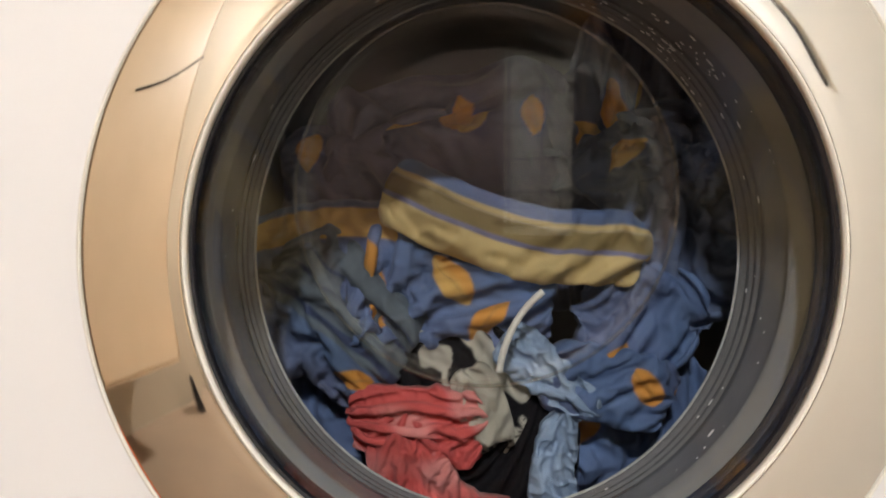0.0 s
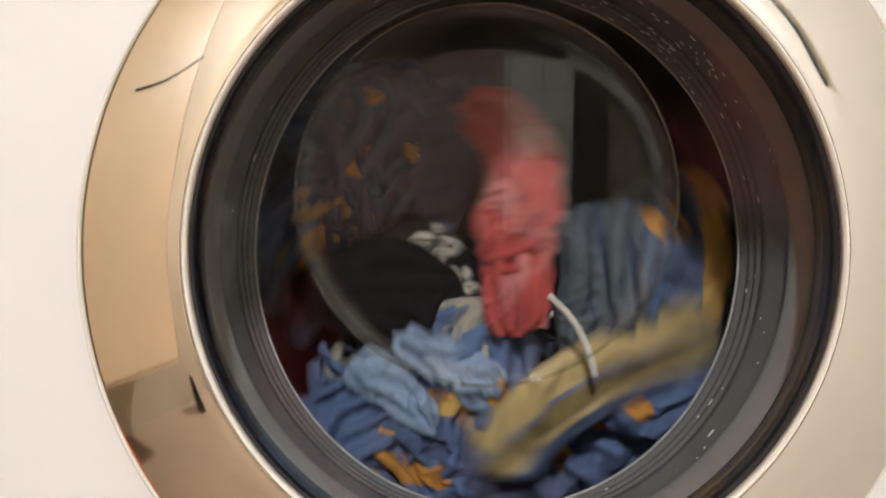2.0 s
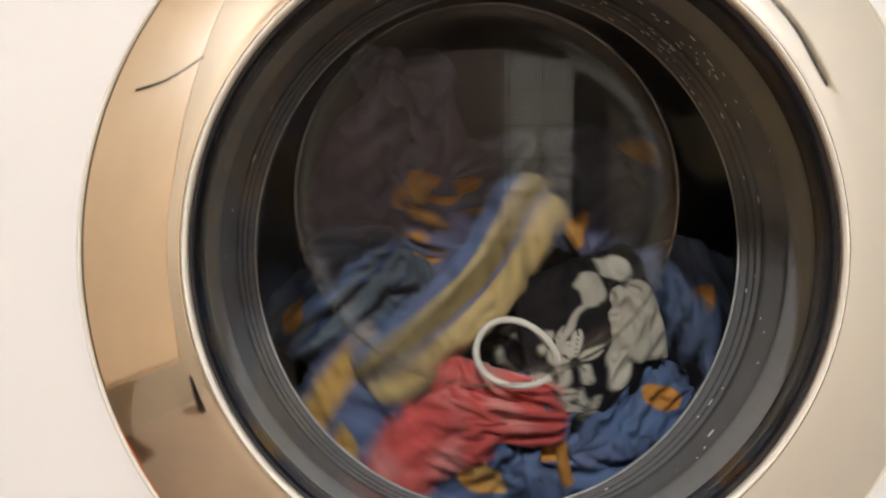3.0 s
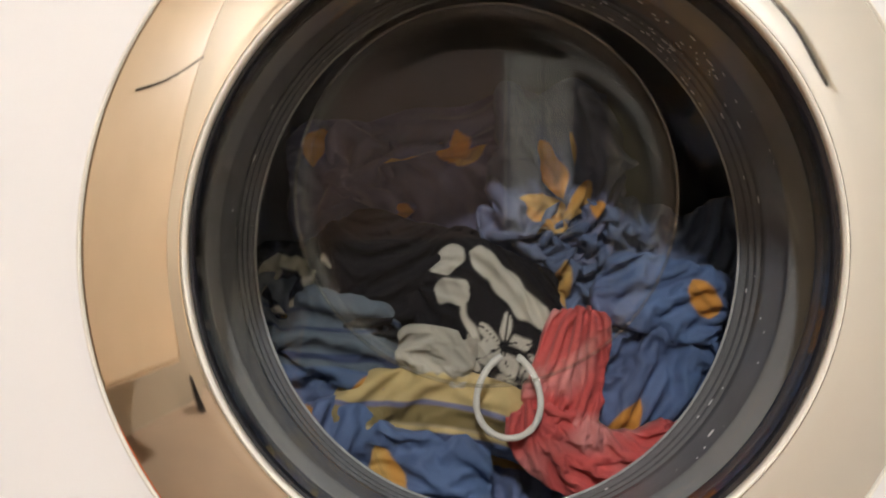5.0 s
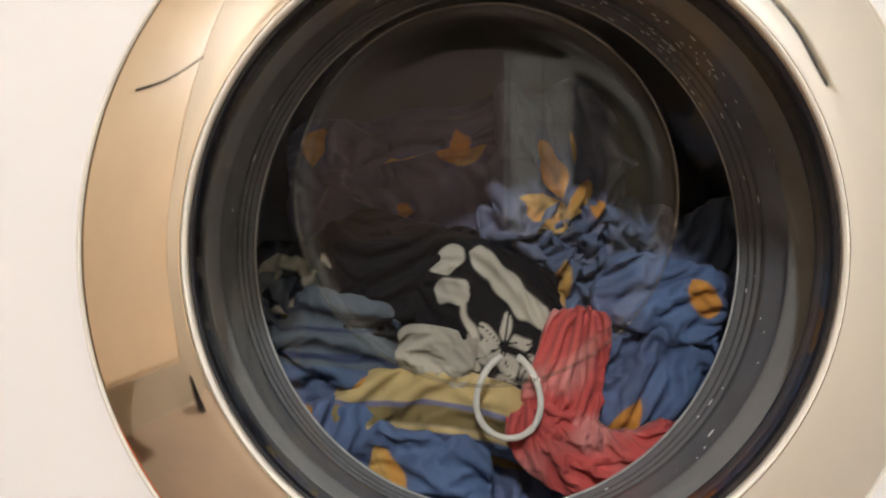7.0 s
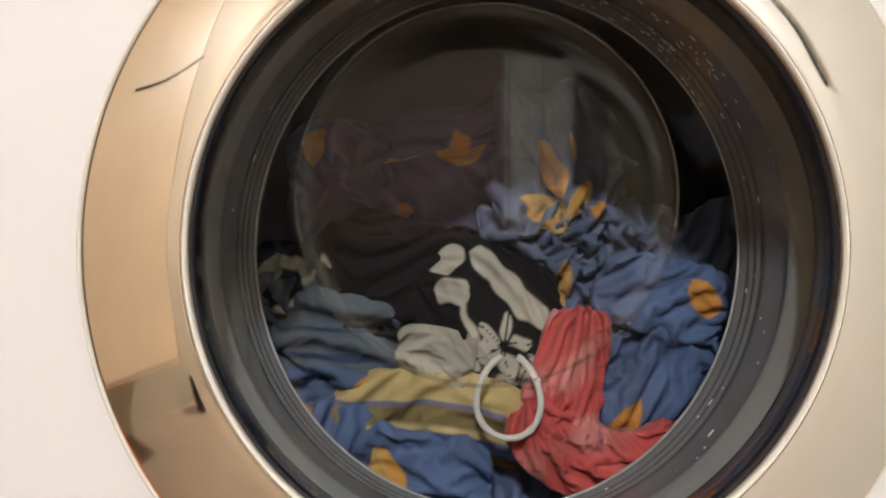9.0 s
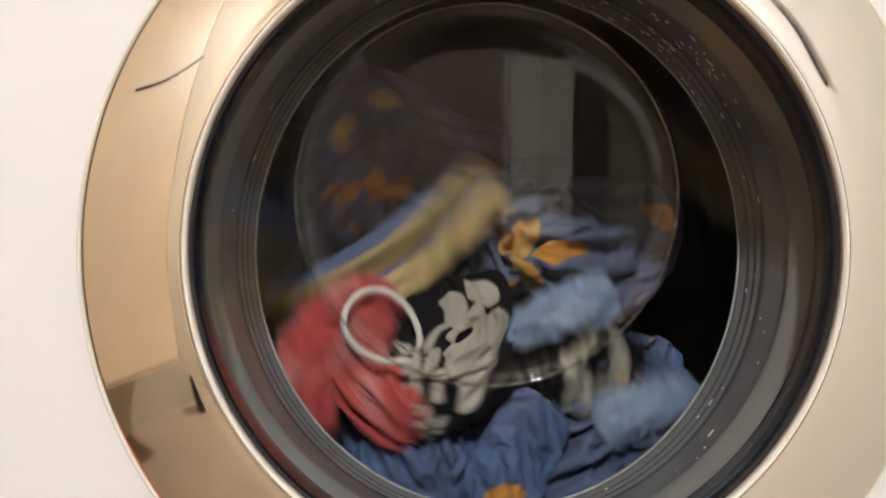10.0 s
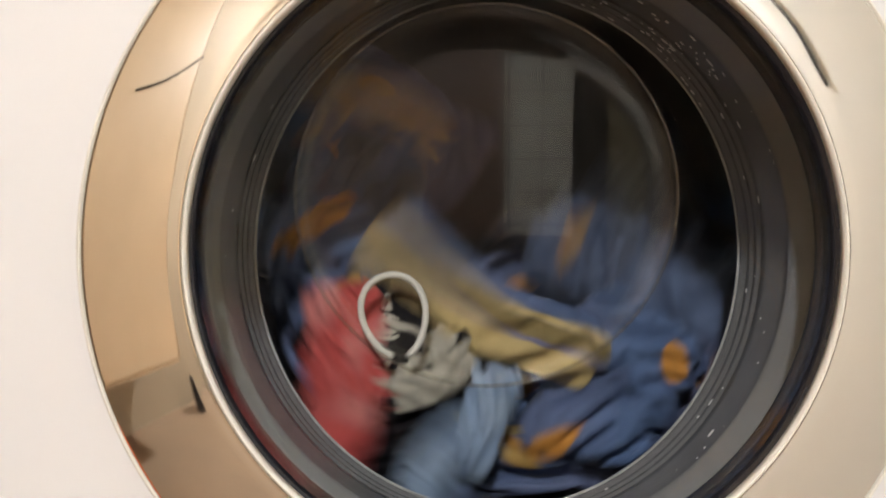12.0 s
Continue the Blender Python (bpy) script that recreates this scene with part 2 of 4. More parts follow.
def build_machine():
    wm = tagged(new("washing_machine"), "white front-loading washing machine with a chrome porthole door", "washing machine")
    # body: side, top, bottom and back plates, and a front panel with a round hole
    bm = bmesh.new()
    x0, x1, z0, z1 = DOOR_X - 0.30, DOOR_X + 0.30, 0.20, 1.05
    n = 192
    inner, outer, back = [], [], []
    for i in range(n):
        a = 2 * math.pi * (i + 0.5) / n
        c, s = math.cos(a), math.sin(a)
        k = min((0.30 / abs(c)) if abs(c) > 1e-6 else 9, ((z1 - H) if s > 0 else (H - z0)) / max(abs(s), 1e-6))
        inner.append(bm.verts.new((DOOR_X + 0.205 * c, 0, H + 0.205 * s)))
        back.append(bm.verts.new((DOOR_X + 0.205 * c, 0.02, H + 0.205 * s)))
        outer.append(bm.verts.new((DOOR_X + k * c, 0, H + k * s)))
    for i in range(n):
        j = (i + 1) % n
        bm.faces.new((inner[i], inner[j], outer[j], outer[i]))
        bm.faces.new((inner[i], back[i], back[j], inner[j]))
    part("front_panel", bm, M_WHITE, wm, smooth=False)
    part("side_panel", box(x0 - 0.003, x0, 0.0, 0.60, z0, z1), M_WHITE, wm, smooth=False)
    part("side_panel", box(x1, x1 + 0.003, 0.0, 0.60, z0, z1), M_WHITE, wm, smooth=False)
    part("top_panel", box(x0, x1, 0.0, 0.60, z1, z1 + 0.02, 0.004), M_WHITE, wm, smooth=False)
    part("bottom_panel", box(x0, x1, 0.0, 0.60, z0 - 0.02, z0, 0.004), M_WHITE, wm, smooth=False)
    part("back_panel", box(x0, x1, 0.60, 0.61, z0, z1), M_STEEL, wm, smooth=False)
    part("plinth", box(x0, x1, 0.0, 0.60, 0.0, z0 - 0.021, 0.005), M_WHITE, wm, smooth=False)
    # door: chrome bezel, lip, glass bowl
    door = part("door", turned([(0.2150, 0.0), (0.2150, -0.0048), (0.2142, -0.0058), *bezel_curve(), (0.1601, -0.0213), (0.1597, -0.0206), (0.1590, -0.019), (0.1590, 0.004), (0.2, 0.008)]), M_CHROME, wm, "polished chrome door ring")
    # Added pale ring: stands in for the bright reflection along the chrome's outer edge.
    part("outer_rim", turned([(0.2151, -0.0005), (0.2151, -0.0052), (0.2158, -0.0058), (0.2168, -0.0050), (0.2174, -0.0025), (0.2174, -0.0005)]), M_LIP, door, "pale ring added for the bright edge of the chrome")
    part("inner_lip", turned([(0.1592, -0.0222), (0.1587, -0.0232), (0.1578, -0.0230), (0.1570, -0.0212), (0.1567, -0.0185), (0.1588, -0.0180)]), M_LIP, door, "ivory plastic lip round the glass")
    t = 0.004
    outside = [(-0.010, DOOR_X, H, 0.1560), (0.006, DOOR_X, H, 0.1550), (0.026, DOOR_X - 0.001, H + 0.003, 0.1500), (0.055, DOOR_X - 0.003, H + 0.012, 0.1420), (0.080, DOOR_X - 0.005, H + 0.023, 0.1320), (0.098, DOOR_X - 0.006, H + 0.031, 0.1250), (0.1035, DOOR_X - 0.007, H + 0.0340, 0.1222), (0.1062, DOOR_X - 0.007, H + 0.0345, 0.1200), (0.1076, DOOR_X - 0.007, H + 0.0345, 0.1170), (0.1082, DOOR_X - 0.007, H + 0.0345, 0.1130), (0.1083, DOOR_X - 0.007, H + 0.0345, 0.1000), (0.1083, DOOR_X - 0.007, H + 0.0345, 0.0500), (0.1083, DOOR_X - 0.007, H + 0.0345, 0.0)]
    inside = [(y - t, x, z, max(0.0, r - t)) for y, x, z, r in outside[::-1]]
    glass = part("glass_bowl", loft(outside + inside), M_GLASS, door, "clear glass bowl with room reflections")
    glass.visible_shadow = False
    bead = [(0.1045 + 0.0013 * math.sin(a), DOOR_X - 0.007, H + 0.0342, 0.1203 + 0.0013 * math.cos(a)) for a in (2 * math.pi * i / 8 for i in range(8))]
    rim = part("glass_edge", loft(bead), M_EDGE, door, "rounded edge of the glass bowl")
    rim.visible_shadow = False
    # gasket: black outer fold and grey bellows with ridges
    cz = H - 0.001
    tall = 1.07
    part("outer_seal", loft([(-0.0178, DOOR_X, H, 0.1588), (-0.0182, DOOR_X, H, 0.1567), (0.010, DOOR_X, H, 0.1569), (0.014, DOOR_X, H, 0.1640), (0.018, DOOR_X, H, 0.1725), (0.026, DOOR_X, H, 0.1700), (0.030, DOOR_X, H, 0.1735), (0.039, DOOR_X, H, 0.1735), (0.039, DOOR_X, H, 0.20), (0.0095, DOOR_X, H, 0.20), (0.0090, DOOR_X, H, 0.1588)]), M_BLACK, wm, "black rubber door seal")
    rings = []
    ridge = [(0.040, 0.1740), (0.0405, 0.1722), (0.0415, 0.1708), (0.0440, 0.1660), (0.0470, 0.1612), (0.0482, 0.1598), (0.0498, 0.1594), (0.0510, 0.1608), (0.0522, 0.1616), (0.0545, 0.1616), (0.0600, 0.1606), (0.0680, 0.1594), (0.0760, 0.1582), (0.0820, 0.1573), (0.0832, 0.1592), (0.0846, 0.1592), (0.0858, 0.1568), (0.0900, 0.1562), (0.0912, 0.1582), (0.0928, 0.1582), (0.0940, 0.1555), (0.0975, 0.1549), (0.0988, 0.1570), (0.1004, 0.1570), (0.1018, 0.1540), (0.1050, 0.1530), (0.1075, 0.1530), (0.109, 0.1560)]
    for y, r in ridge:
        k = (y - 0.039) / 0.068
        rings.append((y, DOOR_X + (DRUM_X - DOOR_X) * k, H + (cz - H) * k, r, 1 + (tall - 1) * max(0.0, min(1.0, k))))
    rings += [(0.109, DRUM_X, cz, 0.20, tall), (0.040, DOOR_X, H, 0.20)]
    gasket = part("gasket", loft(rings), M_RUBBER, wm, "grey wet rubber bellows")
    # The wet rim's highlight is put into a paler colour than the bellows.
    part("gasket_rim", loft([(0.1062, DRUM_X, cz, 0.1521, tall), (0.1068, DRUM_X, cz, 0.1516, tall), (0.1074, DRUM_X, cz, 0.1517, tall), (0.1078, DRUM_X, cz, 0.1524, tall), (0.1074, DRUM_X, cz, 0.1535, tall), (0.1062, DRUM_X, cz, 0.1535, tall)]), M_RIM_SHINE, gasket, "shiny wet rim of the seal with a painted highlight")
    # drum shell with rows of dimples
    part("drum", loft([(0.118, DRUM_X, DRUM_Z, 0.180), (0.120, DRUM_X, DRUM_Z, 0.205), (0.135, DRUM_X, DRUM_Z, 0.236), (0.40, DRUM_X, DRUM_Z, 0.240), (0.425, DRUM_X, DRUM_Z, 0.225), (0.43, DRUM_X, DRUM_Z, 0.001), (0.434, DRUM_X, DRUM_Z, 0.001), (0.430, DRUM_X, DRUM_Z, 0.228), (0.40, DRUM_X, DRUM_Z, 0.244), (0.132, DRUM_X, DRUM_Z, 0.240), (0.116, DRUM_X, DRUM_Z, 0.206), (0.114, DRUM_X, DRUM_Z, 0.180)]), M_STEEL, wm, "dark wet steel drum")
    # drops of water on the bellows, most of them on the upper right
    rng = random.Random(5)
    bm = bmesh.new()
    for i in range(110):
        y = rng.uniform(0.052, 0.104)
        k = (y - 0.039) / 0.068
        r = 0.1612 - (y - 0.052) * 0.15
        a = radians(rng.gauss(52, 18) if i < 85 else rng.gauss(-35, 22) if i < 100 else rng.uniform(100, 260))
        size = rng.uniform(0.0003, 0.0007)
        m = Matrix.Translation((DOOR_X + (DRUM_X - DOOR_X) * k + r * math.cos(a), y, H + (cz - H) * k + r * (1 + (tall - 1) * k) * math.sin(a)))
        bmesh.ops.create_icosphere(bm, subdivisions=2, radius=size, matrix=m @ Matrix.Rotation(-a, 4, "Y") @ Matrix.Diagonal((0.8, rng.uniform(0.8, 1.5), rng.uniform(1, 5), 1)))
    # Opaque pale colour and stretched shapes stand in for the glints on the drops.
    drops = part("water_drops", bm, M_DROP, wm, "pale drops of water painting glints on the rubber")
    tagged(drops, kind="stuff")
    return wm


build_room()
build_cabinet()
build_lamp()
build_machine()


# ---------------------------------------------------------------- laundry
BLUE, NAVY, VIOLET = (0.082, 0.132, 0.262), (0.03, 0.042, 0.09), (0.13, 0.13, 0.22)
ORANGE, AMBER, YELLOW, OLIVE = (0.50, 0.22, 0.04), (0.48, 0.29, 0.085), (0.44, 0.33, 0.15), (0.17, 0.125, 0.05)
BLACK, CREAM, RED, PINK, PALE = (0.007, 0.006, 0.008), (0.40, 0.375, 0.325), (0.47, 0.075, 0.072), (0.55, 0.20, 0.19), (0.22, 0.30, 0.44)


def wobble(x, y, rng, scale, n=6):
    """A smooth random field, a sum of slanted waves about 1/scale metres long."""
    f = np.zeros_like(x)
    for _ in range(n):
        a, k, p = rng.uniform(0, 2 * np.pi), scale * rng.uniform(0.5, 1.6), rng.uniform(0, 2 * np.pi)
        f += np.sin(2 * np.pi * k * (x * np.cos(a) + y * np.sin(a)) + p)
    return f / n ** 0.5


def blend(base, colour, mask):
    return base * (1 - mask[..., None]) + np.array(colour) * mask[..., None]


def edge(d, soft=0.0006):
    """1 inside (d < 0), 0 outside, with a narrow rim."""
    return np.clip(0.5 - d / soft / 2, 0, 1)


def leaf_mask(s, t, cx, cy, ang, length, width, blunt=0.8):
    c, n = np.cos(ang), np.sin(ang)
    p, q = (s - cx) * c + (t - cy) * n, -(s - cx) * n + (t - cy) * c
    k = np.clip(1 - (p / length) ** 2, 0, 1)
    return edge(np.abs(q) - width * k ** blunt + (np.abs(p) > length) * 0.01), p, q


def print_leaves(rng, leaves, base=BLUE):
    """Blue cotton with large orange leaves: leaves are (s, t, degrees, length)."""
    def dye(s, t):
        col = np.broadcast_to(np.array(base), (*s.shape, 3)).copy()
        s, t = s + 0.001 * wobble(s, t, rng, 26), t + 0.001 * wobble(s, t, rng, 26)
        col = blend(col, VIOLET, np.clip(wobble(s, t, rng, 7) * 0.35 + 0.15, 0, 0.6))
        col = blend(col, NAVY, np.clip(wobble(s, t, rng, 12) * 0.30 - 0.05, 0, 0.40))
        for cx, cy, deg, ln in leaves:
            m, p, q = leaf_mask(s, t, cx, cy, radians(deg), ln, ln * 0.46)
            tone = AMBER if rng.random() < 0.5 else ORANGE
            col = blend(col, tone, m)
            col = blend(col, ORANGE, m * np.clip(q / ln * 3, 0, 0.7))
            col = blend(col, OLIVE, m * edge(np.abs(q - 0.1 * p) - 0.0007) * 0.45)
        return col
    return dye


def print_stripes(rng, bands, leaves=(), base=BLUE):
    """Blue cotton with woven stripes and fold lines along its length: bands are (from, to, colour) across it."""
    inner = print_leaves(rng, leaves, base)
    def dye(s, t):
        col = inner(s, t)
        for lo, hi, tone in bands:
            col = blend(col, tone, edge(np.maximum(lo - t, t - hi)))
        return col
    return dye


def print_flowers(rng, flowers, base=BLACK, tone=CREAM, bars=()):
    """Black cloth with pale five-petalled flowers (s, t, size) and pale bars (s, t, degrees, length, width)."""
    def dye(s, t):
        col = np.broadcast_to(np.array(base), (*s.shape, 3)).copy()
        s, t = s + 0.0016 * wobble(s, t, rng, 45), t + 0.0016 * wobble(s, t, rng, 45)
        for cx, cy, size in flowers:
            turn = rng.uniform(0, 6)
            for k in range(5):
                a = turn + k * 2 * np.pi / 5 + rng.uniform(-0.2, 0.2)
                m, p, q = leaf_mask(s, t, cx + size * 0.62 * np.cos(a), cy + size * 0.62 * np.sin(a), a, size * 0.46, size * 0.26)
                col = blend(col, tone, m * (np.abs(q) > size * 0.025))
        for cx, cy, deg, ln, wd in bars:
            m, p, q = leaf_mask(s, t, cx, cy, radians(deg), ln, wd, 0.3)
            col = blend(col, tone, m)
        return col
    return dye


def print_plain(rng, a, b, amount=0.5, scale=25, contrast=0.4):
    def dye(s, t):
        col = np.broadcast_to(np.array(a), (*s.shape, 3)).copy()
        return blend(col, b, np.clip(wobble(s, t, rng, scale) * contrast + amount - 0.25, 0, 1))
    return dye


def relax(pos, rest_u, rest_v, home, rng, rounds, stiff):
    """Crumples a sheet: pos (n, m, 3) is pushed until its threads have their rest lengths, so that it buckles into folds."""
    n, m = pos.shape[:2]
    diag = np.hypot(rest_u, rest_v)
    links = [(1, 0, rest_u, 0.5), (0, 1, rest_v, 0.5), (1, 1, diag, 0.22), (1, -1, diag, 0.22), (2, 0, 2 * rest_u, stiff), (0, 2, 2 * rest_v, stiff), (4, 0, 4 * rest_u, stiff * 0.6), (0, 4, 4 * rest_v, stiff * 0.6)]
    for k in range(rounds):
        for di, dj, rest, w in links:
            for half in (0, 1):
                ii = np.arange(n - di)
                jj = np.arange(m - abs(dj)) + max(0, -dj)
                if di:
                    ii = ii[(ii // di) % 2 == half]
                else:
                    jj = jj[(jj // abs(dj)) % 2 == half]
                A, B = np.ix_(ii, jj), np.ix_(ii + di, jj + dj)
                d = pos[B] - pos[A]
                ln = np.linalg.norm(d, axis=-1, keepdims=True) + 1e-9
                if w < 0.2:
                    step = w * np.maximum(rest * 0.93 - ln, 0) / ln * d
                else:
                    step = w * (ln - rest) / ln * -d
                pos[A] -= step
                pos[B] += step
        pos[..., 0] += 0.035 * (home[..., 0] - pos[..., 0])
        pos[..., 2] += 0.035 * (home[..., 1] - pos[..., 2])
        pos[..., 1] *= 0.991
        pos[..., 1] = np.clip(pos[..., 1], -0.026, 0.012)
    return pos


def finer(n, fine):
    """Catmull-Rom weights from n samples to fine samples."""
    x = np.linspace(0, n - 1, fine)
    i = np.clip(np.floor(x).astype(int), 0, n - 2)
    f = x - i
    w = np.zeros((fine, n))
    for k, c in ((-1, -0.5 * f + f ** 2 - 0.5 * f ** 3), (0, 1 - 2.5 * f ** 2 + 1.5 * f ** 3), (1, 0.5 * f + 2 * f ** 2 - 1.5 * f ** 3), (2, -0.5 * f ** 2 + 0.5 * f ** 3)):
        np.add.at(w, (np.arange(fine), np.clip(i + k, 0, n - 1)), c)
    return w


def cloth(name, parent, material, dye_maker, seed, length, width, thick=0.02, bend=0.0, taper=0.0, square=3.0, slack=(1.2, 1.3), cell=0.0034, stiff=0.08, crumple=0.0020, ragged=0.09, label=""):
    """A crumpled bundle of cloth lying in the plane x-z with its front towards -y. length runs along x and bends by that many degrees.
    slack: how much longer the cloth is than the bundle, along and across it; it buckles into folds of that much."""
    rng = np.random.default_rng(seed)
    gu, gv = max(14, int(length * slack[0] / cell)), max(10, int(width * slack[1] / cell))
    u, v = np.meshgrid(np.linspace(-1, 1, gu), np.linspace(-1, 1, gv), indexing="ij")
    uu = u * (1 - 0.06 * v ** 2)
    half = width / 2 * np.clip(1 - np.abs(uu) ** (square * 1.6), 0.02, 1) ** (1 / square) * (1 + taper * uu)
    s, t = uu * length / 2, v * half
    s, t = s + 0.10 * width * wobble(s, t, rng, 5), t + 0.10 * width * wobble(s, t, rng, 5)
    rim = np.maximum(np.abs(u), np.abs(v)) ** 3
    s, t = s + ragged * width * wobble(s, t, rng, 9) * 0.5 * rim, t + ragged * width * wobble(s, t, rng, 11) * rim
    start = 0.003 * wobble(s, t, rng, 16) + 0.001 * rng.standard_normal(s.shape)
    pos = relax(np.stack([s, start, t], -1), length * slack[0] / (gu - 1), width * slack[1] / (gv - 1), np.stack([s, t], -1), rng, 170, stiff)
    pos[1:-1] = 0.07 * pos[:-2] + 0.86 * pos[1:-1] + 0.07 * pos[2:]
    pos[:, 1:-1] = 0.07 * pos[:, :-2] + 0.86 * pos[:, 1:-1] + 0.07 * pos[:, 2:]
    nu, nv = (gu - 1) * 3 + 1, (gv - 1) * 3 + 1
    wu, wv = finer(gu, nu), finer(gv, nv)
    pos = np.einsum("ai,ijk,bj->abk", wu, pos, wv)
    u, v = np.meshgrid(np.linspace(-1, 1, nu), np.linspace(-1, 1, nv), indexing="ij")
    s, t = pos[..., 0], pos[..., 2]
    ps, pt = u * length / 2, v * width / 2
    r1 = np.clip(1 - np.abs(wobble(ps, pt, rng, 38)), 0, 1)
    dome = 0.7 * thick * (np.clip(1 - np.abs(v) ** 3, 0, 1) * np.clip(1 - np.abs(u) ** 4, 0, 1)) ** 0.6
    backy = dome * 0.3 + 0.010
    front = np.minimum(pos[..., 1] - dome - crumple * (r1 - 0.4), backy - 0.005)
    colour = dye_maker(rng)(ps, pt)
    # bend the length into an arc
    total = radians(bend)
    if abs(total) > 1e-3:
        rad = length / total
        ang = s / rad
        x = (rad + t) * np.sin(ang)
        z = (rad + t) * np.cos(ang) - rad
    else:
        x, z = s, t
    front_co = np.stack([x, front, z], -1)
    back_co = np.stack([x, backy, z], -1)[::3, ::3]
    n, (bu, bv) = nu * nv, back_co.shape[:2]
    f, k = np.arange(n).reshape(nu, nv), np.arange(bu * bv).reshape(bu, bv) + n
    faces = np.stack([f[:-1, :-1], f[1:, :-1], f[1:, 1:], f[:-1, 1:]], -1).reshape(-1, 4).tolist()
    faces += np.stack([k[:-1, 1:], k[1:, 1:], k[1:, :-1], k[:-1, :-1]], -1).reshape(-1, 4).tolist()
    rim_f = np.concatenate([f[:, 0], f[-1, 1:], f[-2::-1, -1], f[0, -2:0:-1]])
    rim_k = np.concatenate([k[:, 0], k[-1, 1:], k[-2::-1, -1], k[0, -2:0:-1]])
    for i in range(len(rim_k)):
        j = [rim_f[(3 * i + m) % len(rim_f)] for m in (3, 2, 1, 0)]
        faces.append([int(c) for c in (*j, rim_k[i], rim_k[(i + 1) % len(rim_k)])])
    me = bpy.data.meshes.new(name)
    me.from_pydata(np.concatenate([front_co.reshape(-1, 3), back_co.reshape(-1, 3)]).tolist(), [], faces)
    layer = me.attributes.new("print", "FLOAT_COLOR", "POINT")
    rgba = np.ones((n + bu * bv, 4), dtype=np.float32)
    rgba[:n, :3] = colour.reshape(-1, 3)
    rgba[n:, :3] = colour[::3, ::3].reshape(-1, 3)
    layer.data.foreach_set("color", rgba.ravel())
    return linked(name, me, material, parent, label)


def garment(name, label, category):
    ob = tagged(new(name), label, category)
    ob.location = (DRUM_X, 0.13, DRUM_Z)
    return ob


duvet = garment("duvet_cover", "wet blue cotton duvet cover with orange leaves and yellow stripes", "bedding")
shorts = garment("swim_shorts", "black swim shorts with white flower print and white cord", "shorts")
towel = garment("hand_towel", "wet crumpled red terry towel", "towel")
sheet = garment("pale_sheet", "pale blue cotton sheet twisted into narrow strips", "bedding")
L = print_leaves

P = {}
P["d1"] = cloth("upper_fold", duvet, M_PRINT, lambda r: L(r, [(-0.030, 0.022, 200, 0.014), (0.012, 0.016, 100, 0.022), (0.024, 0.006, 60, 0.014), (0.058, 0.02, 110, 0.014)], (0.105, 0.105, 0.185)), 11, 0.17, 0.13, 0.02, 10, 0.1, slack=(1.25, 1.15), cell=0.0055)
P["d2"] = cloth("flower_fold", duvet, M_PRINT, lambda r: L(r, [(-0.008, 0.026, 105, 0.021), (0.017, 0.032, 60, 0.014), (-0.022, -0.003, 180, 0.020), (0.013, 0.002, 30, 0.018), (-0.008, -0.020, 85, 0.018), (0.030, -0.014, 130, 0.012)], (0.10, 0.125, 0.20)), 12, 0.13, 0.15, 0.02, 0, -0.1, slack=(1.25, 1.18), cell=0.0045)
P["d3"] = cloth("crumpled_fold", duvet, M_PRINT, lambda r: L(r, [(-0.05, -0.02, 110, 0.018), (0.02, -0.04, 30, 0.014)], (0.085, 0.115, 0.20)), 13, 0.155, 0.11, 0.02, -15, 0.1, slack=(1.5, 1.55), cell=0.0040)
P["d4"] = cloth("bright_fold", duvet, M_PRINT, lambda r: L(r, [(0.024, 0.004, -40, 0.017)]), 14, 0.095, 0.050, 0.014, 12, -0.1, slack=(1.15, 1.3), cell=0.0040)
P["d5"] = cloth("hanging_fold", duvet, M_PRINT, lambda r: L(r, [(-0.02, -0.03, 60, 0.02)]), 15, 0.085, 0.075, 0.018, 0, 0.1, slack=(1.4, 1.25), cell=0.0040)
P["d6"] = cloth("striped_band", duvet, M_PRINT, lambda r: print_stripes(r, [(-0.03, -0.004, YELLOW), (-0.004, -0.001, VIOLET), (-0.001, 0.012, OLIVE), (0.012, 0.016, YELLOW)]), 16, 0.19, 0.052, 0.014, -14, 0.0, 4.0, slack=(1.05, 1.15), cell=0.005, ragged=0.03)
P["d7"] = cloth("lower_fold", duvet, M_PRINT, lambda r: L(r, [(-0.044, 0.022, -55, 0.026), (-0.030, -0.012, -60, 0.018), (0.045, -0.02, 60, 0.016), (0.022, 0.008, -60, 0.021)]), 17, 0.165, 0.085, 0.018, -8, -0.05, slack=(1.25, 1.4), cell=0.0042)
# Darker, greyer tones than BLUE paint in the dim left; navy lines mark layers.
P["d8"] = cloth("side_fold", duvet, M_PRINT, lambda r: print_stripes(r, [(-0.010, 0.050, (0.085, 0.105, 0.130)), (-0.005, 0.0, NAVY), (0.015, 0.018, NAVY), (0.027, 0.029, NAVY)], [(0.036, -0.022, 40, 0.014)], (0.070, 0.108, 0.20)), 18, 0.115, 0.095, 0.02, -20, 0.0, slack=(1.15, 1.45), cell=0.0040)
P["d9"] = cloth("dark_fold", duvet, M_PRINT, lambda r: L(r, [(0.03, -0.01, -20, 0.016), (-0.03, 0.02, 80, 0.016)], (0.09, 0.095, 0.17)), 19, 0.10, 0.09, 0.018, 0, 0.0, slack=(1.25, 1.25), cell=0.0045)
P["d10"] = cloth("trailing_fold", duvet, M_PRINT, lambda r: print_stripes(r, [(0.012, 0.03, AMBER)], [(-0.03, -0.005, 30, 0.017)]), 20, 0.13, 0.07, 0.016, 20, 0.1, slack=(1.15, 1.3), cell=0.0042)
